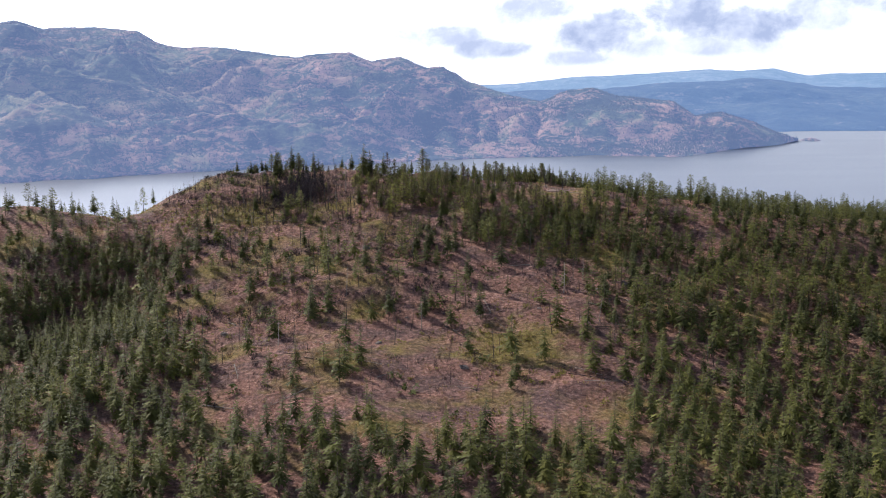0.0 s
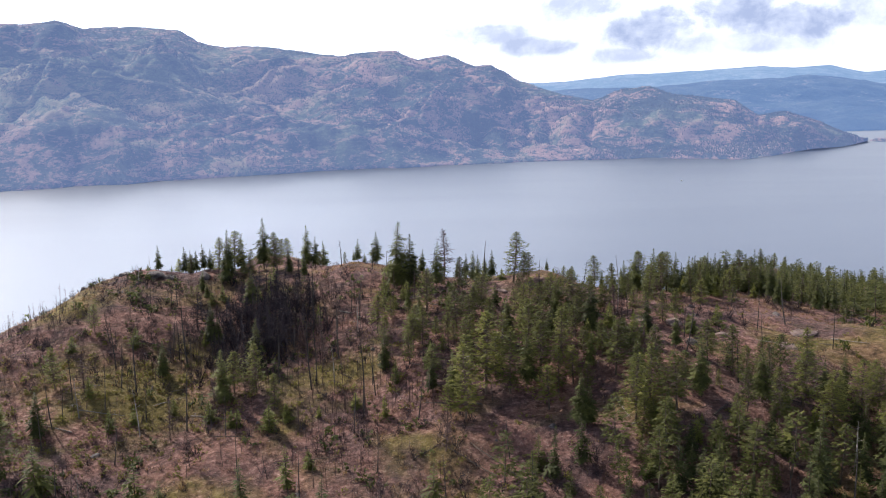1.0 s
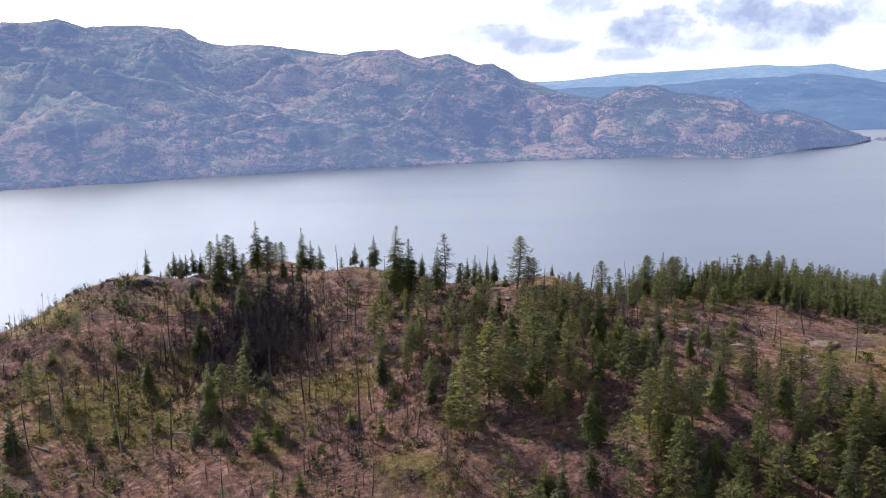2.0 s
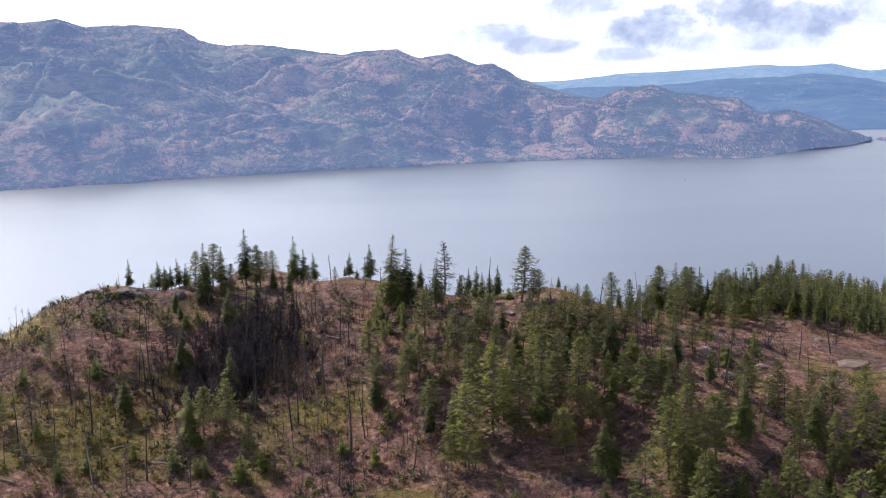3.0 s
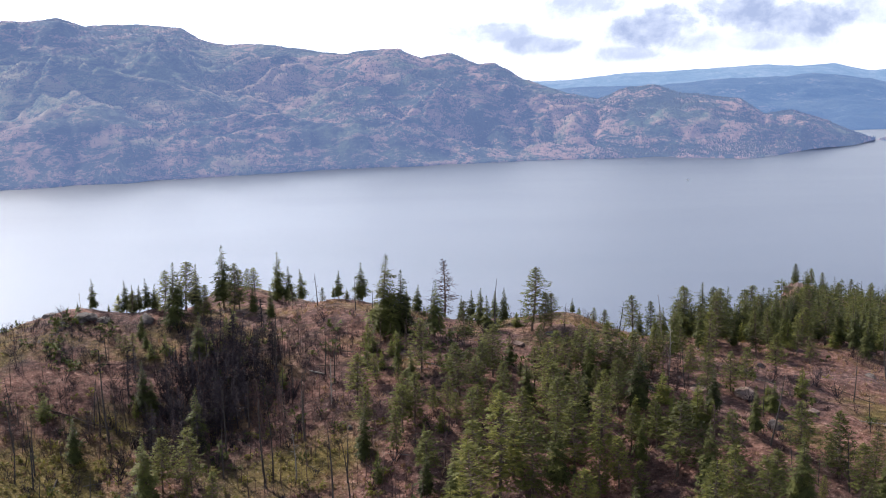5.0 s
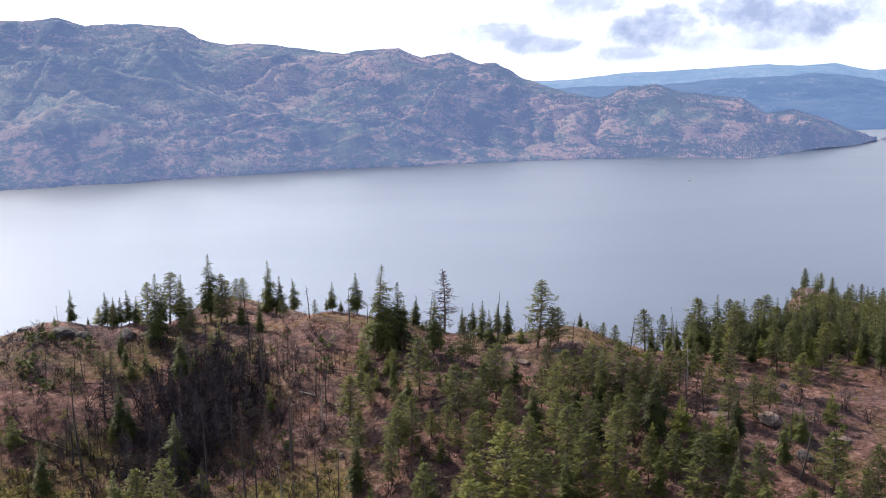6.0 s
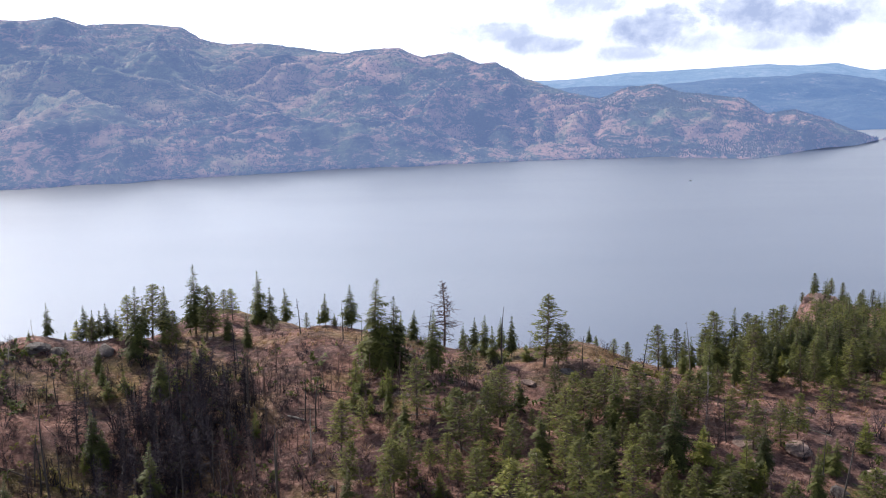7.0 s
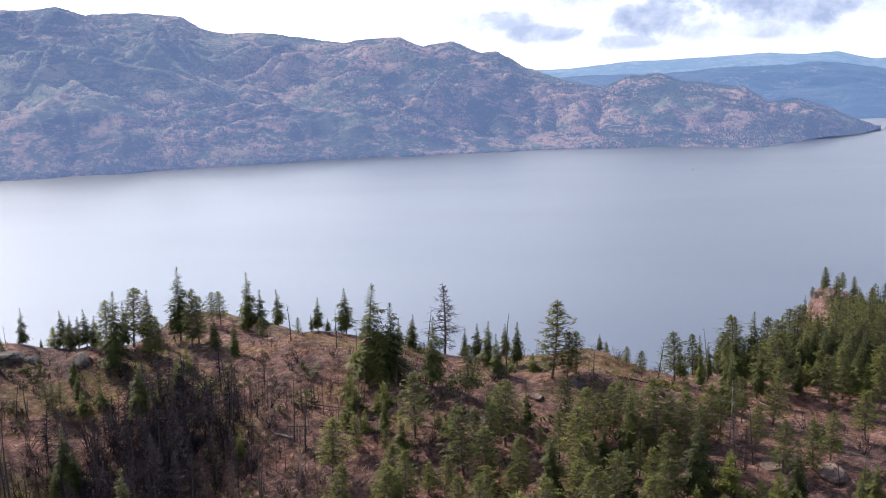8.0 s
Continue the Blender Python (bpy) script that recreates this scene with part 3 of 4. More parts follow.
def dead_tree(seed, style):
    """A dead tree, 1 high: its stem, and a list of bare branches. style: pole (few stubs), snag (bare limbs), skeleton (all its twigs)."""
    rng = np.random.default_rng(seed)
    trunk, branches = Shape(), []
    line = stem_line(rng, 1.0, 0.05)
    trunk.tube(line, 0.014 * (1.1 - np.linspace(0, 1, 7)) ** 0.7, 6)
    count = {"pole": 5, "snag": 11, "skeleton": 130}[style]
    for k in range(count):
        f = rng.uniform(0.25 if style != "skeleton" else 0.12, 0.98)
        a = rng.random() * 6.28
        reach = {"pole": 0.07, "snag": 0.20, "skeleton": 0.27}[style] * rng.uniform(0.35, 1.1) * (1.10 - f)
        root = np.array([np.interp(f, line[:, 2], line[:, 0]), np.interp(f, line[:, 2], line[:, 1]), f])
        way = np.array([math.cos(a), math.sin(a), rng.uniform(-0.35, 0.45)])
        tip = root + way * reach
        if style == "skeleton":
            limb = branches[0] if branches else Shape()
            branches = [limb]
        else:
            limb = Shape()
            branches.append(limb)
        limb.spike(root, tip, 0.0055)
        for q in range({"pole": 1, "snag": 4, "skeleton": 4}[style]):
            s = root + (tip - root) * rng.uniform(0.3, 0.95)
            limb.spike(s, s + (way + rng.normal(0, 0.6, 3)) * reach * 0.45, 0.0036)
    return trunk, branches


def thing(name, label, category, group=""):
    return tagged(new(name), label, category, group)


def part(name, mesh, parent, label=""):
    ob = new(name, mesh)
    ob.parent = parent
    return tagged(ob, label)


def live_tree(name, seed, style, needles, label, category, group):
    trunk, boughs, crown = conifer(seed, style)
    ob = thing(name, label, category, group)
    stem = part("trunk", trunk.mesh("trunk", BARK, True), ob)
    tagged(part("branchwork", boughs.mesh("branchwork", BARK), stem), kind="stuff")
    part("crown", crown.mesh("crown", needles), ob)
    return ob


def bare_tree(name, seed, style, wood, label, group):
    trunk, branches = dead_tree(seed, style)
    ob = thing(name, label, "dead tree", group)
    part("trunk", trunk.mesh("trunk", wood, True), ob)
    for limb in branches:
        twig = part("twig_mass" if style == "skeleton" else "branch", limb.mesh("branch", wood), ob)
        if style == "skeleton":
            tagged(twig, kind="stuff")
    return ob


def stand(x, y, height, turn, sink=0.02, lean=(0, 0), slim=1.0):
    return Matrix.Translation((x, y, float(ground_height(x, y)) - sink)) @ Euler((lean[0], lean[1], turn)).to_matrix().to_4x4() @ Matrix.Diagonal((height * slim, height * slim, height, 1))


rng = np.random.default_rng(7)
used_first = {}


def set_out(kind, x, y, height, turn, lean=(0, 0), slim=1.0):
    """Stands a tree of the kind there: the first one is the model itself, the others are copies."""
    m = stand(x, y, height, turn, 0.02, lean, slim)
    if kind in used_first:
        return copy_thing(kind, m @ Matrix.Diagonal([1 / v for v in kind.scale] + [1]))
    used_first[kind] = True
    kind.matrix_basis = m
    return kind


FIRS = [live_tree("fir", 100 + k, "fir", FIR, "dark green conical fir on the burnt hillside", "fir tree", "firs on the hill") for k in range(5)]
PINES = [live_tree("pine", 200 + k, "pine", PINE, "green pine with a bare lower trunk and open crown", "pine tree", "pines on the hill") for k in range(6)]
YOUNG = [live_tree("young_pine", 300 + k, "young", NEW_GROWTH, "bushy young yellow-green pine close to the ground", "pine tree", "young pines on the hill") for k in range(3)]
POLES = [bare_tree("burnt_tree", 400 + k, "pole", CHAR, "charred bare upright tree with short stubs", "burnt trees on the slope") for k in range(4)]
SNAGS = [bare_tree("dead_tree", 500 + k, "snag", CHAR if k % 2 else GREYWOOD, "dead tree with bare broken branches", "dead trees on the slope") for k in range(4)]
SKELETONS = [bare_tree("dead_fir", 600 + k, "skeleton", TWIG, "grey dead fir with all its fine bare twigs", "grey dead firs") for k in range(3)]
BURNT = [bare_tree("burnt_fir", 620 + k, "skeleton", SCORCH, "blackened leafless fir in a burnt thicket", "burnt thicket") for k in range(3)]


# ---- where things grow ----


class Plot:
    """Keeps plants apart."""

    def __init__(self, cell):
        self.cell, self.held = cell, {}

    def free(self, x, y, gap):
        i, j = int(x // self.cell), int(y // self.cell)
        reach = int(gap // self.cell) + 1
        for a in range(i - reach, i + reach + 1):
            for b in range(j - reach, j + reach + 1):
                for p, q in self.held.get((a, b), ()):
                    if (p - x) ** 2 + (q - y) ** 2 < gap * gap:
                        return False
        self.held.setdefault((i, j), []).append((x, y))
        return True


def window(v, a, b, soft):
    return step(a - soft, a + soft, v) * (1 - step(b - soft, b + soft, v))


def live_density(x, y):
    """How thickly living conifers grow (0 to 1)."""
    n = 1.2 * fbm(x * 0.22, y * 0.22, 61, 3)
    clump = 0.5 + 0.5 * fbm(x * 0.7, y * 0.7, 67, 2)
    east = step(7.6, 9.0, x + 0.6 * n)
    tongue = np.maximum(window(x + 0.3 * n, -3.4, 1.6, 0.4) * window(y, 43.6, 46.9, 0.5), window(x, 0.0, 6.5, 0.5) * window(y + 0.2 * n, 40.0, 44.6, 0.5))
    lower_east = step(3.0, 4.4, x + 0.5 * n) * (1 - step(37.5, 39.5, y + 0.5 * n))
    lower_west = (1 - step(-5.6, -4.2, x + 0.33 * (y - 27) + 0.5 * n)) * (1 - step(34.5, 36, y))
    foot = (1 - step(27.6, 29.0, y + 0.3 * n)) * 0.75
    hollow = (1 - step(-9.2, -8.2, x)) * window(y, 35, 42.5, 0.8)
    knoll = (1 - step(-12.2, -11, x)) * window(y, 42, 47, 0.5) * 0.25
    behind = step(0.0, 0.8, x - 0.3 - 0.33 * np.maximum(y - 52, 0)) * step(48.2, 49.2, y) * (1 - step(80, 83, y)) * 0.95
    open_east = window(x, 1.5, 9.5, 0.8) * window(y, 38, 48, 0.8) * 0.05 * clump * 2
    west_slope = window(x, -9.5, -2.5, 0.5) * window(y, 41.5, 47.5, 0.5) * 0.016
    clearing = np.maximum(window(x, -7.5, 4, 0.5) * window(y, 30, 42, 0.5) * 0.022, window(x, -8.5, -0.5, 0.5) * window(y, 37, 42.5, 0.5) * 0.14 * clump)
    ridge = np.maximum(window(x, -8.5, 1, 0.4) * window(y, 47.8, 51.5, 0.4) * 0.03, window(x, -8.3, -4.5, 0.3) * window(y, 49.2, 51.8, 0.3) * 0.10)
    d = np.max([east * (0.75 + 0.25 * clump), tongue * (0.45 + 0.9 * clump), lower_east * (0.8 + 0.2 * clump), lower_west * (0.6 + 0.5 * clump), foot * (0.1 + clump * 1.4), hollow, knoll, behind, open_east, west_slope, clearing, ridge], axis=0)
    bare = np.exp(-(((x - 2.7) / 2.3) ** 2 + ((y - 46.5) / 2.2) ** 2) ** 2)
    return np.clip(d * (1 - 0.84 * bare), 0, 1)


def is_far(x, y):
    """Where trees are too many to tell apart and stand as one wood."""
    return y < 42.0 or y > 54.0 or x > 4.6 or x < -10.5

plot = Plot(0.3)


def scatter(region, tries, gap, density, source):
    """Places in a region (x0, x1, y0, y1), thinned by density."""
    x0, x1, y0, y1 = region
    xs, ys = source.uniform(x0, x1, tries), source.uniform(y0, y1, tries)
    keep = source.random(tries) < density(xs, ys)
    for x, y in zip(xs[keep], ys[keep]):
        if plot.free(x, y, gap):
            yield float(x), float(y)



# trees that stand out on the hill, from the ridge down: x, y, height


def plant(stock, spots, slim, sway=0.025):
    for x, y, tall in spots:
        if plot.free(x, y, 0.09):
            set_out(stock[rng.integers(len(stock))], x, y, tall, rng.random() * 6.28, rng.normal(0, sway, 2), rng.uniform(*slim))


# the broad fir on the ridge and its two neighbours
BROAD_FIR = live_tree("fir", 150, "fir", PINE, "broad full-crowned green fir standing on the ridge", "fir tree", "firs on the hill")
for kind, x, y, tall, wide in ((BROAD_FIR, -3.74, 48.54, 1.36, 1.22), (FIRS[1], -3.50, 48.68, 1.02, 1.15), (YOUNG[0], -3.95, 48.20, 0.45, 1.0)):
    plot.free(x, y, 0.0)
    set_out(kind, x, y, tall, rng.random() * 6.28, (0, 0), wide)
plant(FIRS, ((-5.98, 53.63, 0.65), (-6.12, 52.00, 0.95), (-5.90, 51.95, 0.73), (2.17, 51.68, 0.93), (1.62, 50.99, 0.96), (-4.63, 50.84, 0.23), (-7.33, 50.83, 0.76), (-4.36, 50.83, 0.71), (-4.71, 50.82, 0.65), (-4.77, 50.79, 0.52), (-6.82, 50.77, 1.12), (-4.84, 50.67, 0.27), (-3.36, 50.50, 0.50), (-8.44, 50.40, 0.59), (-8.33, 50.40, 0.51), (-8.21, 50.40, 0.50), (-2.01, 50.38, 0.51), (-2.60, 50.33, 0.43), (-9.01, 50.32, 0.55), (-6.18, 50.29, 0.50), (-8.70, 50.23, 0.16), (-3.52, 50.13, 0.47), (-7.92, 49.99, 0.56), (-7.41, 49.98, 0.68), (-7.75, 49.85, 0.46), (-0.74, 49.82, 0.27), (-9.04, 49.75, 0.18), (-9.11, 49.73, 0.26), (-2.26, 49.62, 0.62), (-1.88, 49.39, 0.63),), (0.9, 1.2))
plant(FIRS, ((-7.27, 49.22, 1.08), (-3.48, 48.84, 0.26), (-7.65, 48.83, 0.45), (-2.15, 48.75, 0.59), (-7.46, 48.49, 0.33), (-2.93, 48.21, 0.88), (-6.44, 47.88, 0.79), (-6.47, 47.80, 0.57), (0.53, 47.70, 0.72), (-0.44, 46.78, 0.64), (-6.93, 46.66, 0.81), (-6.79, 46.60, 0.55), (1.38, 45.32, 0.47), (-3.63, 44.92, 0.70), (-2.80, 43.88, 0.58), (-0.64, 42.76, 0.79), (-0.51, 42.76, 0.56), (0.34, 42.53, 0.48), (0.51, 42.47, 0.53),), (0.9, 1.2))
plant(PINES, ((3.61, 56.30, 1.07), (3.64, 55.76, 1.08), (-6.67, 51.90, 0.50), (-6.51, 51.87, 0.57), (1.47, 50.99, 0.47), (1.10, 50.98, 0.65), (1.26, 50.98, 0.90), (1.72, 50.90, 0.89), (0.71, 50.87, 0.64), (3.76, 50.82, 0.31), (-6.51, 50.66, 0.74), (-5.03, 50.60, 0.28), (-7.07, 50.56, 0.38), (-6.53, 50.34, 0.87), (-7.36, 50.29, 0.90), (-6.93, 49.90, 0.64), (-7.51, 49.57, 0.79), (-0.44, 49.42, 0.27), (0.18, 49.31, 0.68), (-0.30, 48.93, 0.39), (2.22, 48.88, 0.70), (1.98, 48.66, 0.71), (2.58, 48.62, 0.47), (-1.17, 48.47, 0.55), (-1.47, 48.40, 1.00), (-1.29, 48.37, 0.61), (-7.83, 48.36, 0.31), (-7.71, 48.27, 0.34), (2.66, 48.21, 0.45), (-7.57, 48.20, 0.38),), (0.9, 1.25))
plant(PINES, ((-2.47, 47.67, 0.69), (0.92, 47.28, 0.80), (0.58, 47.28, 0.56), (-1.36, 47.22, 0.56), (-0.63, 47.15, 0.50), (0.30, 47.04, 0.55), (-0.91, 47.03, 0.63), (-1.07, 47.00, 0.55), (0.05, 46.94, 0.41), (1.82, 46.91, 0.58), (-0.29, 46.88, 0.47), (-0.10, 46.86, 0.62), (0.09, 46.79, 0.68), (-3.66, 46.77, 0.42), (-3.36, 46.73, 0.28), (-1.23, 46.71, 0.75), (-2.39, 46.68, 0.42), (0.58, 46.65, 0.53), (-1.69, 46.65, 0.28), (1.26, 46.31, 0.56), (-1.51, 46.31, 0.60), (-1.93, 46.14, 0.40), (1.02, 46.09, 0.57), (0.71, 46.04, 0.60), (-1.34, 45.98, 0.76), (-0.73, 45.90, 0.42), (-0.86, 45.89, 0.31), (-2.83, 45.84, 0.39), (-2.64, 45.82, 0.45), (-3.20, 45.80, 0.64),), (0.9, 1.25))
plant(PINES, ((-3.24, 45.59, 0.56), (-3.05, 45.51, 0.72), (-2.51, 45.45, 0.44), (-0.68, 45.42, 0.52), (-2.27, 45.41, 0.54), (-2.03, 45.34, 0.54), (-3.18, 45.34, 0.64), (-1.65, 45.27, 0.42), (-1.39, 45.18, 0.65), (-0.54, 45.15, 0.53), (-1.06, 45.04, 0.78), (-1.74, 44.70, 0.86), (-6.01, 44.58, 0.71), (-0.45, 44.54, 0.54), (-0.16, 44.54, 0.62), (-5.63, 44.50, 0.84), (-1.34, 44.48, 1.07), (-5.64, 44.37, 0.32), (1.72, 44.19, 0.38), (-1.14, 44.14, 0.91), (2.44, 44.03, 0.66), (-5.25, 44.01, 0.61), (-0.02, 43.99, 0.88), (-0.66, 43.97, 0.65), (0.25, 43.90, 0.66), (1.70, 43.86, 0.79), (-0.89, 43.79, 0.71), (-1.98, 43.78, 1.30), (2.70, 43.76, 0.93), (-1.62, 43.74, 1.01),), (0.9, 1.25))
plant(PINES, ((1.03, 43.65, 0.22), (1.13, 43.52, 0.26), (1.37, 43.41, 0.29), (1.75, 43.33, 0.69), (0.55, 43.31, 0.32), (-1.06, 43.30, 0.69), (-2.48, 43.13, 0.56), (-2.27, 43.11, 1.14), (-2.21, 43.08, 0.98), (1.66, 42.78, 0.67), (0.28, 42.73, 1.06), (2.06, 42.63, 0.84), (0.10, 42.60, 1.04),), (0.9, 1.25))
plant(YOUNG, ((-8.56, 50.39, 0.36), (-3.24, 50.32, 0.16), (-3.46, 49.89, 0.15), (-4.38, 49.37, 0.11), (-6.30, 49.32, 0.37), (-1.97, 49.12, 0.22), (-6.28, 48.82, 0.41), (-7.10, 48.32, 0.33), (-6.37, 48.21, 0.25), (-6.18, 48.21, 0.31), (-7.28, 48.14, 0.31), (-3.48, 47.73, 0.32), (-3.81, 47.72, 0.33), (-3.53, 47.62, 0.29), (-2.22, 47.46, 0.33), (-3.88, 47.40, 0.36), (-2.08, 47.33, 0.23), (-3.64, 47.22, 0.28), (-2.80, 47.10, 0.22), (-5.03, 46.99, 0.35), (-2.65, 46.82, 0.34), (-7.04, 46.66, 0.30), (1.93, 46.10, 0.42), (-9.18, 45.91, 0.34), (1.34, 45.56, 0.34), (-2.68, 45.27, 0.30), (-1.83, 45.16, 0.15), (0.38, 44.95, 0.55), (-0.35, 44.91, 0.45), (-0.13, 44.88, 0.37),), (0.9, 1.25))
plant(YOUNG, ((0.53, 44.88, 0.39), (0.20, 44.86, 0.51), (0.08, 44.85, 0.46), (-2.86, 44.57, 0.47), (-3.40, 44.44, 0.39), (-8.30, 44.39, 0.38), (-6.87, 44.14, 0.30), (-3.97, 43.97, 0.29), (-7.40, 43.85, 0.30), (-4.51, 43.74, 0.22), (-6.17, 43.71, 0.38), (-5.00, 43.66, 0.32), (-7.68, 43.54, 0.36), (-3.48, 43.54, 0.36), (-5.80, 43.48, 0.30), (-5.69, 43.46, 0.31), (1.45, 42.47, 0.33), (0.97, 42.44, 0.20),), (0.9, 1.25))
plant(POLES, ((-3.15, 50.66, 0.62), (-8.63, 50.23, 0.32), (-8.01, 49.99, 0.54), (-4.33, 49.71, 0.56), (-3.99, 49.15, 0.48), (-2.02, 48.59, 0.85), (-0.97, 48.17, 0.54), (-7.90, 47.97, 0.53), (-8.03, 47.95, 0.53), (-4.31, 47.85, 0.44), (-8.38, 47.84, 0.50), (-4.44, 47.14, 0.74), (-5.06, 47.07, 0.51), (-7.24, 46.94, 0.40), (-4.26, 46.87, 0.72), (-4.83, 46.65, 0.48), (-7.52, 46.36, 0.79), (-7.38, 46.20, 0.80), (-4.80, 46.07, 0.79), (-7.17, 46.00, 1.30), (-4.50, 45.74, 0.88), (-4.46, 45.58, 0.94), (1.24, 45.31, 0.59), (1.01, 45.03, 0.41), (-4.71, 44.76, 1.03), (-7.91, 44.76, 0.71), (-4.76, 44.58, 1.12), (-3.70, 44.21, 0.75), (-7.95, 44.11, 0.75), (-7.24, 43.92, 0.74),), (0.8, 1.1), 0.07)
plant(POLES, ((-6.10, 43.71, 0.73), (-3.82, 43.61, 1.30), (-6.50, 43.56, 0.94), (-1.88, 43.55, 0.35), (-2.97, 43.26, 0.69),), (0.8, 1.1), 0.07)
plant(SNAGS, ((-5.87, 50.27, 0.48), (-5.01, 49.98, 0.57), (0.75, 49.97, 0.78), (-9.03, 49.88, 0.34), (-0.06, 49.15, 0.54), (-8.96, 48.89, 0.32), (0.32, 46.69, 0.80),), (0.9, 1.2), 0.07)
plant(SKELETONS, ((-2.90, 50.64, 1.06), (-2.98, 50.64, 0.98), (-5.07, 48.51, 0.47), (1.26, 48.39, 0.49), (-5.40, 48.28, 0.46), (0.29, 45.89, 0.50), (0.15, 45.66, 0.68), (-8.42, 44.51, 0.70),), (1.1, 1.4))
# single trees on the hill that the camera comes to
for x, y in scatter((-10.5, 4.6, 42, 54), 5800, 0.26, lambda x, y: live_density(x, y) * (0.35 + 0.40 * step(-2.5, -1.0, x) - 0.74 * step(-0.6, 0.2, x) * step(43.6, 44.4, y) * (1 - step(48.0, 49.0, y))), rng):
    pick = rng.random()
    if pick < 0.36 or (y > 48 and pick < 0.6):
        kind, tall = FIRS[rng.integers(len(FIRS))], rng.uniform(0.42, 0.9)
    elif pick < 0.86:
        kind, tall = PINES[rng.integers(len(PINES))], rng.uniform(0.5, 0.95)
    else:
        kind, tall = YOUNG[rng.integers(len(YOUNG))], rng.uniform(0.28, 0.5)
    if x < 1 and y > 48:
        tall *= 0.7
    set_out(kind, x, y, tall, rng.random() * 6.28, rng.normal(0, 0.03, 2), rng.uniform(0.85, 1.15) if pick < 0.36 else rng.uniform(1.0, 1.3))


def dead_density(x, y):
    burn = window(x, -9.0, -3.2, 0.5) * window(y, 40.5, 47.8, 0.4) * 0.36
    rest = window(x, -8.5, 6, 0.5) * window(y, 31, 47.3, 0.7) * 0.17
    return np.clip(np.maximum(burn, rest), 0, 1)


for x, y in scatter((-11, 6, 32, 53), 1500, 0.22, dead_density, rng):
    pick = rng.random()
    if pick < 0.55:
        kind, tall = POLES[rng.integers(len(POLES))], rng.uniform(0.35, 0.95)
    elif pick < 0.88:
        kind, tall = SNAGS[rng.integers(len(SNAGS))], rng.uniform(0.4, 0.9)
    else:
        kind, tall = SKELETONS[rng.integers(len(SKELETONS))], rng.uniform(0.5, 0.85)
    set_out(kind, x, y, tall, rng.random() * 6.28, rng.normal(0, 0.06, 2), rng.uniform(0.8, 1.1))


# the burnt thicket below the ridge
for x, y in scatter((-7.6, -4.4, 44.9, 49.1), 620, 0.12, lambda x, y: 1.4 * np.exp(-(((x + 6.1) / 0.8) ** 2 + ((y - 46.9) / 1.3) ** 2) * 1.2), rng):
    if rng.random() < 0.7:
        set_out(BURNT[rng.integers(3)], x, y, rng.uniform(0.4, 0.75), rng.random() * 6.28, rng.normal(0, 0.05, 2))
    else:
        set_out(POLES[rng.integers(4)], x, y, rng.uniform(0.4, 0.8), rng.random() * 6.28, rng.normal(0, 0.05, 2), 0.8)


# ---- the woods, too many to count ----


def many(name, mats, models, places, label, category):
    """One object out of many turned and scaled copies of models; models: lists of (arrays, slot)."""
    V, F, S, n = [], [], [], 0
    for (x, y, tall, turn, slim), model in zip(places, models):
        c, s = math.cos(turn), math.sin(turn)
        z = float(ground_height(x, y)) - 0.02
        for (v, f), slot in model:
            w = np.empty_like(v)
            w[:, 0] = (v[:, 0] * c - v[:, 1] * s) * tall * slim + x
            w[:, 1] = (v[:, 0] * s + v[:, 1] * c) * tall * slim + y
            w[:, 2] = v[:, 2] * tall + z
            V.append(w)
            F.append(f + n)
            S.append(np.full(len(f), slot))
            n += len(v)
    me = soup(name, np.concatenate(V), np.concatenate(F), mats[0])
    for m in mats[1:]:
        me.materials.append(m)
    me.polygons.foreach_set("material_index", np.concatenate(S).astype(np.int32))
    return tagged(new(name, me), label, category, kind="stuff")


def light_tree(seed, style, slot, detail):
    trunk, boughs, crown = conifer(seed, style, detail)
    return [(trunk.arrays(), 0), (crown.arrays(), slot)]


WOOD = [light_tree(700 + k, "fir", 1, 0.5) for k in range(5)] + [light_tree(720 + k, "pine", 2, 0.5) for k in range(6)] + [light_tree(740 + k, "young", 2, 0.45) for k in range(3)]
LOW_WOOD = [light_tree(800 + k, "fir", 1, 0.33) for k in range(5)] + [light_tree(820 + k, "fir", 2, 0.33) for k in range(6)] + [light_tree(840 + k, "young", 2, 0.33) for k in range(3)]
FAR_WOOD = [light_tree(760 + k, "fir", 1, 0.3) for k in range(4)] + [light_tree(780 + k, "pine", 2, 0.3) for k in range(4)]
places, models = [], []
for region, tries, stock, gap in (((-2, 9, 38.4, 42), 3200, WOOD, 0.25), ((-14, -8, 36, 43), 1500, LOW_WOOD, 0.25), ((-9, 16, 35, 42), 5000, WOOD, 0.33), ((-17, 17, 20, 42), 19000, LOW_WOOD, 0.33), ((4.6, 19, 42, 56), 6000, WOOD, 0.34), ((-17, -10.5, 42, 48), 700, WOOD, 0.36), ((0, 13, 54, 63), 1900, WOOD, 0.42), ((0, 33, 54, 84), 6500, FAR_WOOD, 0.48)):
    for x, y in scatter(region, tries, gap, live_density, rng):
        if not is_far(x, y) or abs(x) > 0.46 * (y - 8) + 1.5 + (rng.exponential(1.2) if y < 42 else 0):
            continue
        k = int(rng.integers(len(stock)))
        places.append((x, y, rng.uniform(0.5, 1.0) * (0.6 if k >= 11 else 1) * (0.8 if y > 64 and x > 6.5 else 1.1 if y > 54 else 1.15 if y < 36 else 1), rng.random() * 6.28, rng.uniform(0.9, 1.25)))
        models.append(stock[k])
many("wood", [BARK, FIR, PINE], models, places, "dense mixed wood of firs and pines", "wood")

# ---- undergrowth, too much to count ----


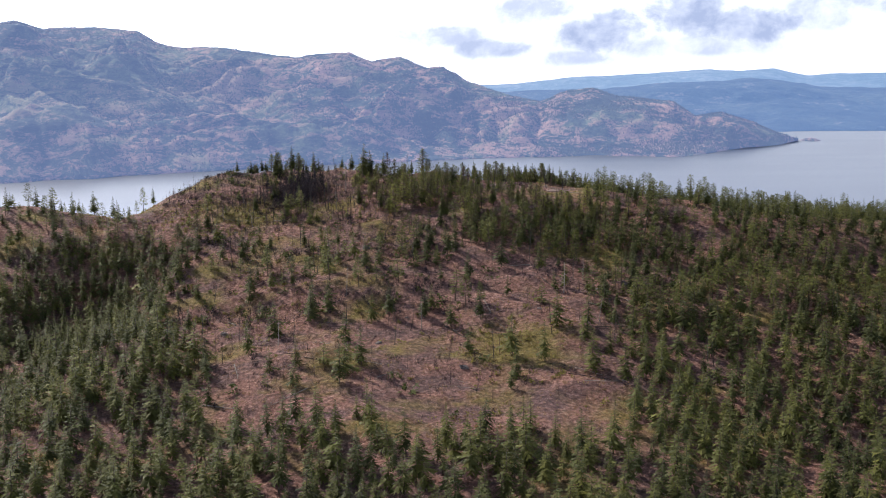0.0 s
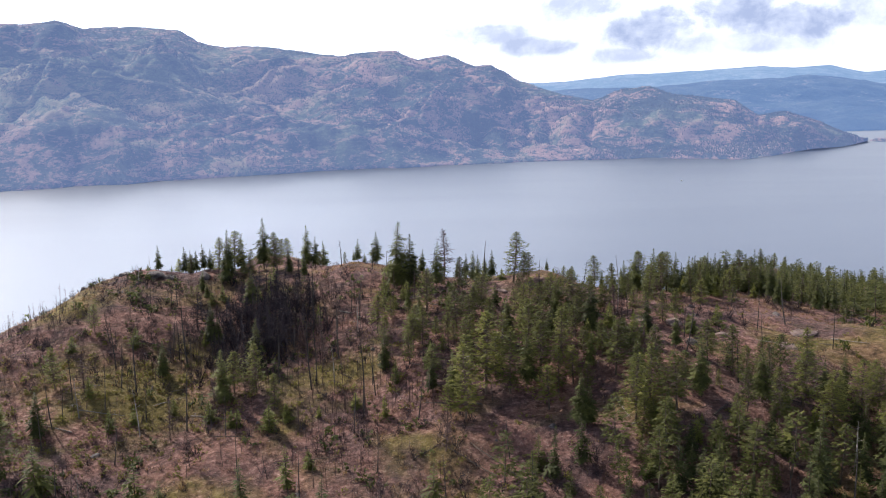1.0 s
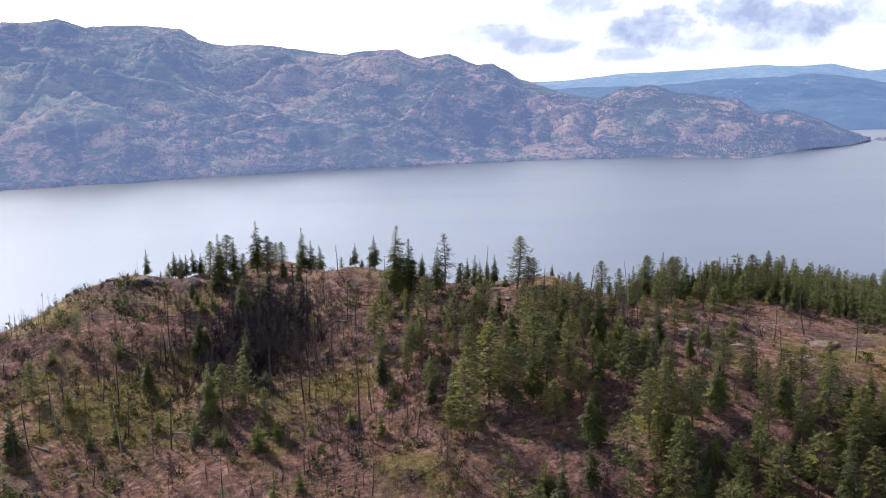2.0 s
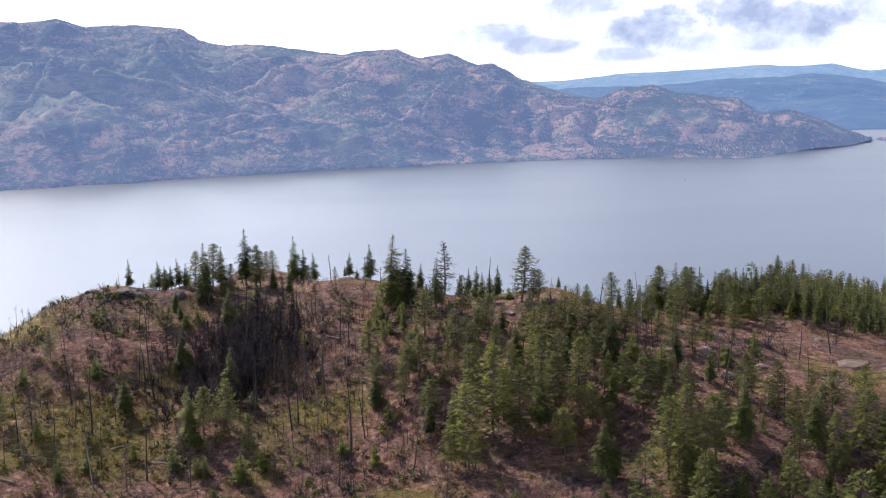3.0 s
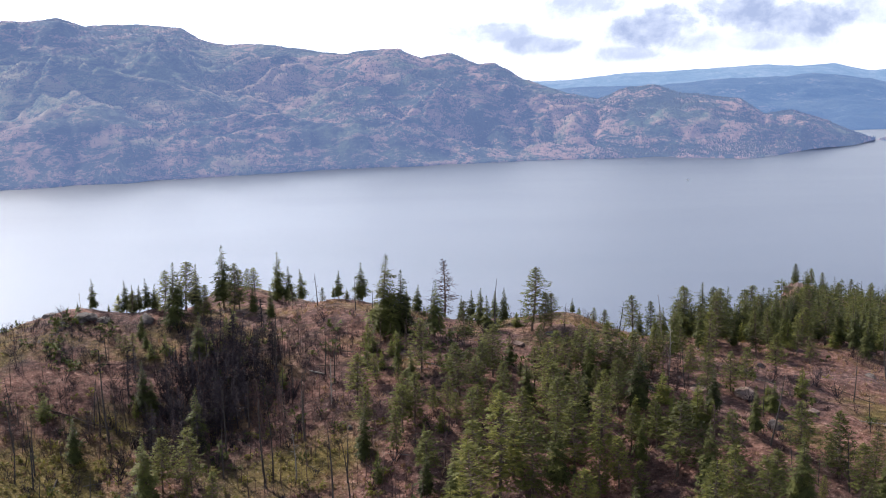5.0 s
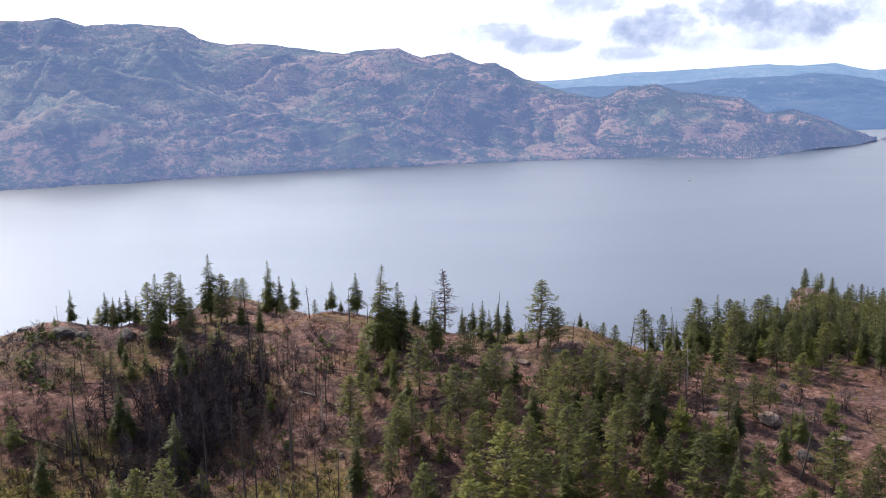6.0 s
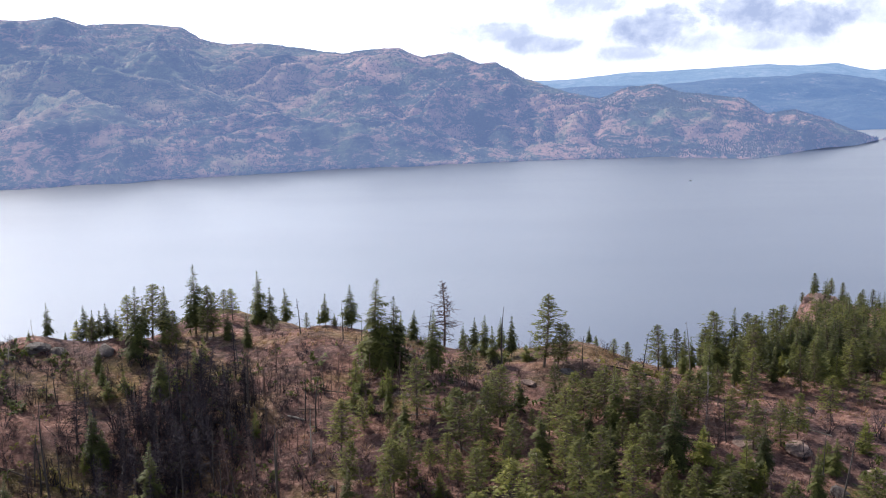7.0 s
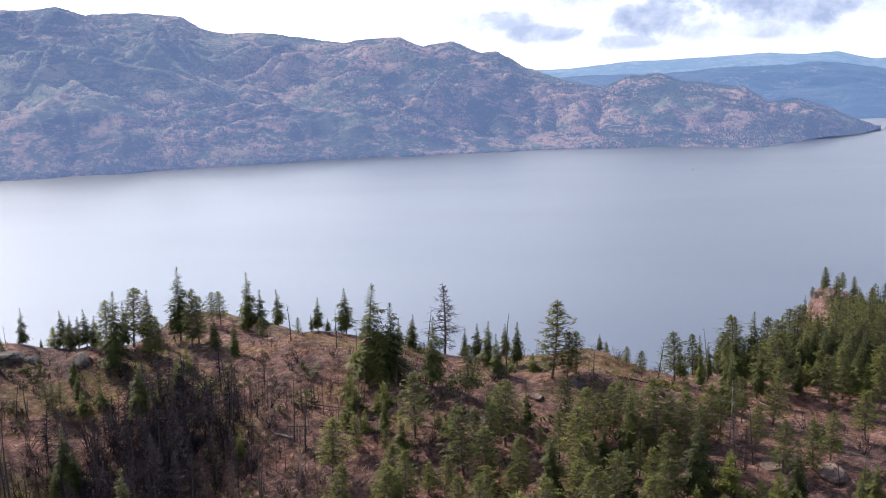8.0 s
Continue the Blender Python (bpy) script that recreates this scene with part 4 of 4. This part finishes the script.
def bush_model(seed, tufts):
    r = np.random.default_rng(seed)
    s = Shape()
    for k in range(tufts):
        a, h, d = r.random() * 6.28, r.uniform(0.1, 0.9), r.uniform(0.1, 0.75)
        s.tuft(r, np.array([math.cos(a) * d, math.sin(a) * d, h * (1.1 - d * 0.7)]), (math.cos(a), math.sin(a), 0.5), r.uniform(0.24, 0.40), 5, 0.8)
    return [(s.arrays(), 0)]


def twig_model(seed, count):
    """A leafless shrub: a sheaf of thin forked rods."""
    r = np.random.default_rng(seed)
    s = Shape()
    for k in range(count):
        a, lean = r.random() * 6.28, r.uniform(0.05, 0.6)
        tip = np.array([math.cos(a) * lean, math.sin(a) * lean, r.uniform(0.5, 1.05)])
        s.spike((r.normal(0, 0.08), r.normal(0, 0.08), 0), tip, 0.017)
        for q in range(2):
            side = tip * r.uniform(0.4, 0.85)
            s.spike(side, side + np.array([r.normal(0, 0.2), r.normal(0, 0.2), r.uniform(0.12, 0.35)]), 0.010)
    return [(s.arrays(), 0)]


def grass_model(seed):
    r = np.random.default_rng(seed)
    s = Shape()
    for k in range(9):
        a, d = r.random() * 6.28, r.uniform(0.3, 0.9)
        root = np.array([r.normal(0, 0.2), r.normal(0, 0.2), 0])
        side = np.array([-math.sin(a), math.cos(a), 0]) * 0.09
        s.add([root - side, root + side, root + np.array([math.cos(a) * d, math.sin(a) * d, r.uniform(0.5, 1.0)])], [(0, 1, 2)])
    return [(s.arrays(), 0)]


def strewn(region, tries, density, size, gap):
    x0, x1, y0, y1 = region
    xs, ys = rng.uniform(x0, x1, tries), rng.uniform(y0, y1, tries)
    keep = (rng.random(tries) < density(xs, ys)) & (np.abs(xs) < 0.46 * (ys - 8) + 1.5)
    return [(float(x), float(y), rng.uniform(*size), rng.random() * 6.28, rng.uniform(0.8, 1.3)) for x, y in zip(xs[keep], ys[keep])]


def cover(seed, scale, low, high):
    return lambda x, y: step(low, high, fbm(x * scale, y * scale, seed, 3))


def meadow(x, y):
    """Where the new growth is thickest."""
    patches = 1.3 * np.exp(-(((x + 7.6) / 2.4) ** 2 + ((y - 44.6) / 1.8) ** 2)) + 0.8 * np.exp(-(((x - 1.2) / 1.6) ** 2 + ((y - 33.4) / 2.0) ** 2)) + 0.6 * np.exp(-(((x + 4.2) / 1.0) ** 2 + ((y - 45.0) / 1.0) ** 2))
    return np.clip(patches + 0.35 * step(0.0, 0.7, fbm(x * 0.35, y * 0.35, 91, 3)), 0, 1)


BUSHES, TWIGS, GRASSES = [bush_model(800 + k, 9) for k in range(4)], [twig_model(820 + k, 8) for k in range(5)], [grass_model(840 + k) for k in range(4)]
HILL = (-14, 12, 27, 54)
for name, mat, stock, region, tries, density, size, label, category in (
    ("scrub", SCRUB, BUSHES, HILL, 20000, meadow, (0.05, 0.14), "low yellow-green scrub on the burnt slope", "scrub"),
    ("bare_brush", TWIG, TWIGS, HILL, 6500, cover(97, 0.5, -0.45, 0.35), (0.06, 0.20), "grey-purple leafless brush on the burnt slope", "brush"),
    ("dry_grass", STRAW, GRASSES, HILL, 26000, cover(103, 0.6, -0.6, 0.4), (0.04, 0.09), "pale dry grass tufts", "grass"),
):
    spots = strewn(region, tries, density, size, 0.0)
    many(name, [mat], [stock[int(rng.integers(len(stock)))] for p in spots], spots, label, category)

spots = strewn((-7.7, -4.4, 44.9, 49.1), 800, lambda x, y: 1.2 * np.exp(-(((x + 6.1) / 0.9) ** 2 + ((y - 46.9) / 1.35) ** 2) * 1.3), (0.16, 0.40), 0.0)
many("burnt_brush", [SCORCH], [TWIGS[int(rng.integers(len(TWIGS)))] for p in spots], spots, "black burnt brush in the thicket", "brush")

spots = strewn((-11, 9, 29, 49), 1600, cover(127, 0.6, -0.1, 0.6), (0.12, 0.30), 0.0) + strewn((-11, -2, 40, 49.5), 1900, cover(128, 0.5, -0.4, 0.4), (0.10, 0.24), 0.0) + strewn((-9, -0.5, 35.5, 42), 1100, cover(129, 0.6, -0.3, 0.5), (0.10, 0.28), 0.0) + strewn((-9.5, -4.5, 45.5, 50.5), 600, cover(133, 0.7, -0.3, 0.5), (0.09, 0.22), 0.0)
many("dark_shrubs", [SCORCH, FIR], [[((BUSHES if k == 0 else TWIGS)[int(rng.integers(4))][0][0], 0 if k else 1)] for k in (int(rng.integers(8)) for p in spots)], spots, "dark scorched shrubs with a little green", "shrubs")


def sapling_model(seed):
    r = np.random.default_rng(seed)
    s = Shape()
    s.tube(stem_line(r, 1.0, 0.06), 0.011 * (1.15 - np.linspace(0, 1, 7)), 3)
    for k in range(8):
        z, a = r.uniform(0.3, 0.95), r.random() * 6.28
        s.tube([(0, 0, z), (math.cos(a) * 0.08, math.sin(a) * 0.08, z + r.uniform(0, 0.09))], (0.006, 0.002), 3)
    return [(s.arrays(), 0)]


SAPLINGS = [sapling_model(860 + k) for k in range(4)]
spots = strewn((-8, 4.5, 30, 40), 500, lambda x, y: 0.2 + 0.6 * step(-0.2, 0.5, fbm(x * 0.5, y * 0.5, 109, 2)), (0.25, 0.6), 0.0)
spots += strewn((-11, -2.5, 40, 48.5), 2400, lambda x, y: 0.15 + 0.6 * step(-0.2, 0.5, fbm(x * 0.5, y * 0.5, 107, 2)), (0.22, 0.5), 0.0)
many("dead_saplings", [TWIG], [SAPLINGS[int(rng.integers(len(SAPLINGS)))] for p in spots], spots, "thin grey dead saplings standing on the slope", "saplings")


# ---- rocks ----


def rock_mesh(seed, stone, rough=0.3):
    r = np.random.default_rng(seed)
    bm = bmesh.new()
    bmesh.ops.create_icosphere(bm, subdivisions=3, radius=1.0)
    shift = Vector(r.uniform(-50, 50, 3))
    for v in bm.verts:
        n = noise.fractal(v.co * 1.1 + shift, 0.8, 2.2, 4)
        c = noise.cell(v.co * 1.6 + shift)
        v.co *= 1 + rough * n + 0.14 * c
    # broken faces
    for k in range(9):
        face = Vector((r.normal(), r.normal(), abs(r.normal()) * 0.8 + 0.1)).normalized()
        reach = r.uniform(0.50, 0.80)
        for v in bm.verts:
            over = v.co.dot(face) - reach
            if over > 0:
                v.co -= face * over * 0.92
    for v in bm.verts:
        v.co.z = max(v.co.z, -0.45)
    me = bpy.data.meshes.new("boulder")
    bm.to_mesh(me)
    bm.free()
    me.materials.append(stone)
    return me


ROCKS = [rock_mesh(900 + k, ROCK) for k in range(5)]
SLABS = [rock_mesh(910 + k, SLAB) for k in range(4)]


def boulder(x, y, size, flat, turn, label, name="boulder", group="boulders on the hill", stock=ROCKS):
    ob = tagged(new(name, stock[int(rng.integers(len(stock)))]), label, "rock", group)
    ob.matrix_basis = Matrix.Translation((x, y, float(ground_height(x, y)) + size * flat * 0.15)) @ Euler((0, 0, turn)).to_matrix().to_4x4() @ Matrix.Diagonal((size, size * 0.75, size * flat, 1))
    return ob


# the outcrops at the top of the west shoulder, then the slabs of the open knob and of the east knoll
for x, y, size, flat in ((-8.85, 49.5, 0.24, 0.55), (-8.55, 49.55, 0.17, 0.6), (-7.75, 49.4, 0.18, 0.6), (-9.6, 49.9, 0.16, 0.5), (-10.2, 49.2, 0.14, 0.5)):
    boulder(x, y, size, flat, rng.random() * 3, "dark grey lichened outcrop on the ridge", "outcrop", "outcrops on the ridge")
for x, y, size, flat in ((-3.3, 47.6, 0.16, 0.25), (-2.5, 47.4, 0.18, 0.25), (-1.7, 47.9, 0.14, 0.3), (1.2, 46.0, 0.22, 0.3), (1.9, 45.6, 0.18, 0.35), (0.7, 46.2, 0.26, 0.3), (3.4, 46.2, 0.36, 0.15), (2.9, 45.3, 0.22, 0.25)):
    boulder(x, y, size, flat, rng.random() * 3, "flat pale brown slab of bedrock", "rock_slab", "slabs of bedrock", SLABS)
for x, y, size, flat in ((9.2, 72.7, 0.26, 0.9), (9.6, 72.6, 0.30, 0.8), (8.8, 72.9, 0.22, 1.0), (10.1, 72.6, 0.26, 0.8), (9.4, 72.3, 0.22, 0.8), (9.8, 72.1, 0.2, 0.9), (10.5, 72.7, 0.22, 0.9)):
    boulder(x, y, size, flat, rng.random() * 3, "reddish rock face on the wooded knoll", "outcrop", "outcrops on the knoll", SLABS)
for k in range(46):
    x, y = rng.uniform(-10, 6), rng.uniform(31, 50)
    boulder(x, y, rng.uniform(0.04, 0.14), rng.uniform(0.4, 0.8), rng.random() * 6, "grey-brown boulder half sunk in the ground")


def stone_model(seed):
    r = np.random.default_rng(seed)
    v = np.array([(1, 0, 0), (-1, 0, 0), (0, 1, 0), (0, -1, 0), (0, 0, 0.8), (0, 0, -0.5)]) * r.uniform(0.6, 1.2, (6, 3))
    f = np.array([(0, 2, 4), (2, 1, 4), (1, 3, 4), (3, 0, 4), (2, 0, 5), (1, 2, 5), (3, 1, 5), (0, 3, 5)])
    return [((v, f), 0)]


STONES = [stone_model(920 + k) for k in range(6)]
spots = strewn((-12, 10, 30, 51), 4200, cover(113, 0.5, -0.2, 0.6), (0.012, 0.04), 0.0)
spots += strewn((-9.6, -8.2, 48.2, 49.2), 420, lambda x, y: 0.8 + 0 * x, (0.02, 0.045), 0.0)
many("stones", [ROCK], [STONES[int(rng.integers(len(STONES)))] for p in spots], spots, "loose grey stones and scree", "stones")


# ---- fallen trunks ----
def log_mesh(seed, wood, thick):
    r = np.random.default_rng(seed)
    s = Shape()
    x = np.linspace(0, 1, 6)
    line = np.stack([x, r.normal(0, 0.008, 6), r.normal(0, 0.004, 6)], 1)
    s.tube(line, thick * (1.1 - 0.6 * x), 6)
    for k in range(5):
        p = r.uniform(0.3, 1)
        a = r.uniform(0.3, 2.8)
        s.tube([(p, 0, 0), (p + 0.03, math.cos(a) * 0.07, abs(math.sin(a)) * 0.07)], (0.004, 0.0015), 3)
    return s.mesh("fallen_log", wood, True)


LOGS = [(log_mesh(940 + k, (GREYWOOD, CHAR, BARK)[k % 3], 0.009 + 0.003 * (k % 2)), ("pale weathered", "blackened", "brown")[k % 3]) for k in range(6)]


def fallen(x, y, long, turn, k):
    me, look_of = LOGS[k]
    x1, y1 = x + long * math.cos(turn), y + long * math.sin(turn)
    z0, z1 = float(ground_height(x, y)) + 0.015, float(ground_height(x1, y1)) + 0.015
    ob = tagged(new("fallen_log", me), look_of + " fallen trunk lying on the slope", "log", "fallen trunks")
    way = Vector((x1 - x, y1 - y, z1 - z0))
    ob.matrix_basis = Matrix.Translation((x, y, z0)) @ way.to_track_quat("X", "Z").to_matrix().to_4x4() @ Matrix.Scale(way.length, 4)


fallen(-7.05, 46.35, 1.45, 3.0, 2)
for k in range(190):
    x, y = rng.uniform(-8.5, 5), rng.uniform(30, 48.5)
    fallen(x, y, rng.uniform(0.35, 1.1), rng.choice([0.2, 2.6, 5.6]) + rng.normal(0, 0.5), int(rng.integers(len(LOGS))))


# ---- out on the lake ----
boat = thing("motor_boat", "small white motor boat far out on the lake", "boat")
boat.matrix_basis = pose(56.9, 353.6, 0.02, 0, 0, 25)
hull = Shape()
hull.tube([(-0.45, 0, 0.08), (0.1, 0, 0.08), (0.35, 0, 0.1), (0.55, 0, 0.15)], (0.12, 0.13, 0.09, 0.01), 8)
paint, pt, pb = material("white boat paint")
pb.inputs["Base Color"].default_value, pb.inputs["Roughness"].default_value = (0.8, 0.8, 0.8, 1), 0.3
part("hull", hull.mesh("hull", paint, True), boat)
cabin = Shape()
cabin.tube([(-0.2, 0, 0.18), (-0.2, 0, 0.30)], (0.12, 0.09), 4)
part("cabin", cabin.mesh("cabin", paint), boat)

# a low rocky islet off the point, with the far slope's painted haze
ia, ir = np.meshgrid(np.linspace(0, 2 * math.pi, 40), np.linspace(0, 1, 12))
IX, IY = 187 + ir * np.cos(ia) * 5.2, 546 + ir * np.sin(ia) * 9
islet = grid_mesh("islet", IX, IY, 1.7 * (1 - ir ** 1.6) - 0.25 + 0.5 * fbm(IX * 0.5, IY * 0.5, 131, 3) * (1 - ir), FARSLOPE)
tagged(islet, "low rocky islet off the wooded point", "island", kind="structure")

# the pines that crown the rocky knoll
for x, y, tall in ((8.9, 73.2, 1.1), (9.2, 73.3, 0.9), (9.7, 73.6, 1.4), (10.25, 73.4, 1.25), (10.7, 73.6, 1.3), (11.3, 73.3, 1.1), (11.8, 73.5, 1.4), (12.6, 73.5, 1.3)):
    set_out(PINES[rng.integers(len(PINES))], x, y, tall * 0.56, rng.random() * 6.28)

# ---- the conifers on the far slope ----
slope = bpy.data.objects["far_mountain"].data
co = np.empty(len(slope.vertices) * 3)
slope.vertices.foreach_get("co", co)
co = co.reshape(-1, 3)
quads = np.empty(len(slope.loops), np.int32)
slope.loops.foreach_get("vertex_index", quads)
quads = quads.reshape(-1, 4)
middle = co[quads].mean(1)
size_of = np.linalg.norm(np.cross(co[quads[:, 2]] - co[quads[:, 0]], co[quads[:, 3]] - co[quads[:, 1]]), axis=1) / 2
patches = step(-0.15, 0.45, fbm(middle[:, 0] * 0.035, middle[:, 1] * 0.035, 151, 4)) + 0.12
patches *= (middle[:, 2] > 0.4) * (0.4 + 1.2 * step(-80, 70, middle[:, 0]))
chance = size_of * patches
pick = rng.choice(len(quads), 40000, p=chance / chance.sum())
mixed = rng.dirichlet((1, 1, 1, 1), len(pick))
spot = (co[quads[pick]] * mixed[:, :, None]).sum(1)
high, wide = rng.uniform(0.45, 1.05, len(pick)), rng.uniform(0.17, 0.32, len(pick))
spin = rng.random(len(pick)) * 6.28
rim = [spot + np.stack([np.cos(spin + k * 2.094) * wide, np.sin(spin + k * 2.094) * wide, np.full(len(pick), -0.1)], 1) for k in range(3)]
tips = spot + np.stack([0 * high, 0 * high, high], 1)
first = np.arange(len(pick))[:, None] * 4
cones = np.concatenate([first + [0, 1, 3], first + [1, 2, 3], first + [2, 0, 3]])
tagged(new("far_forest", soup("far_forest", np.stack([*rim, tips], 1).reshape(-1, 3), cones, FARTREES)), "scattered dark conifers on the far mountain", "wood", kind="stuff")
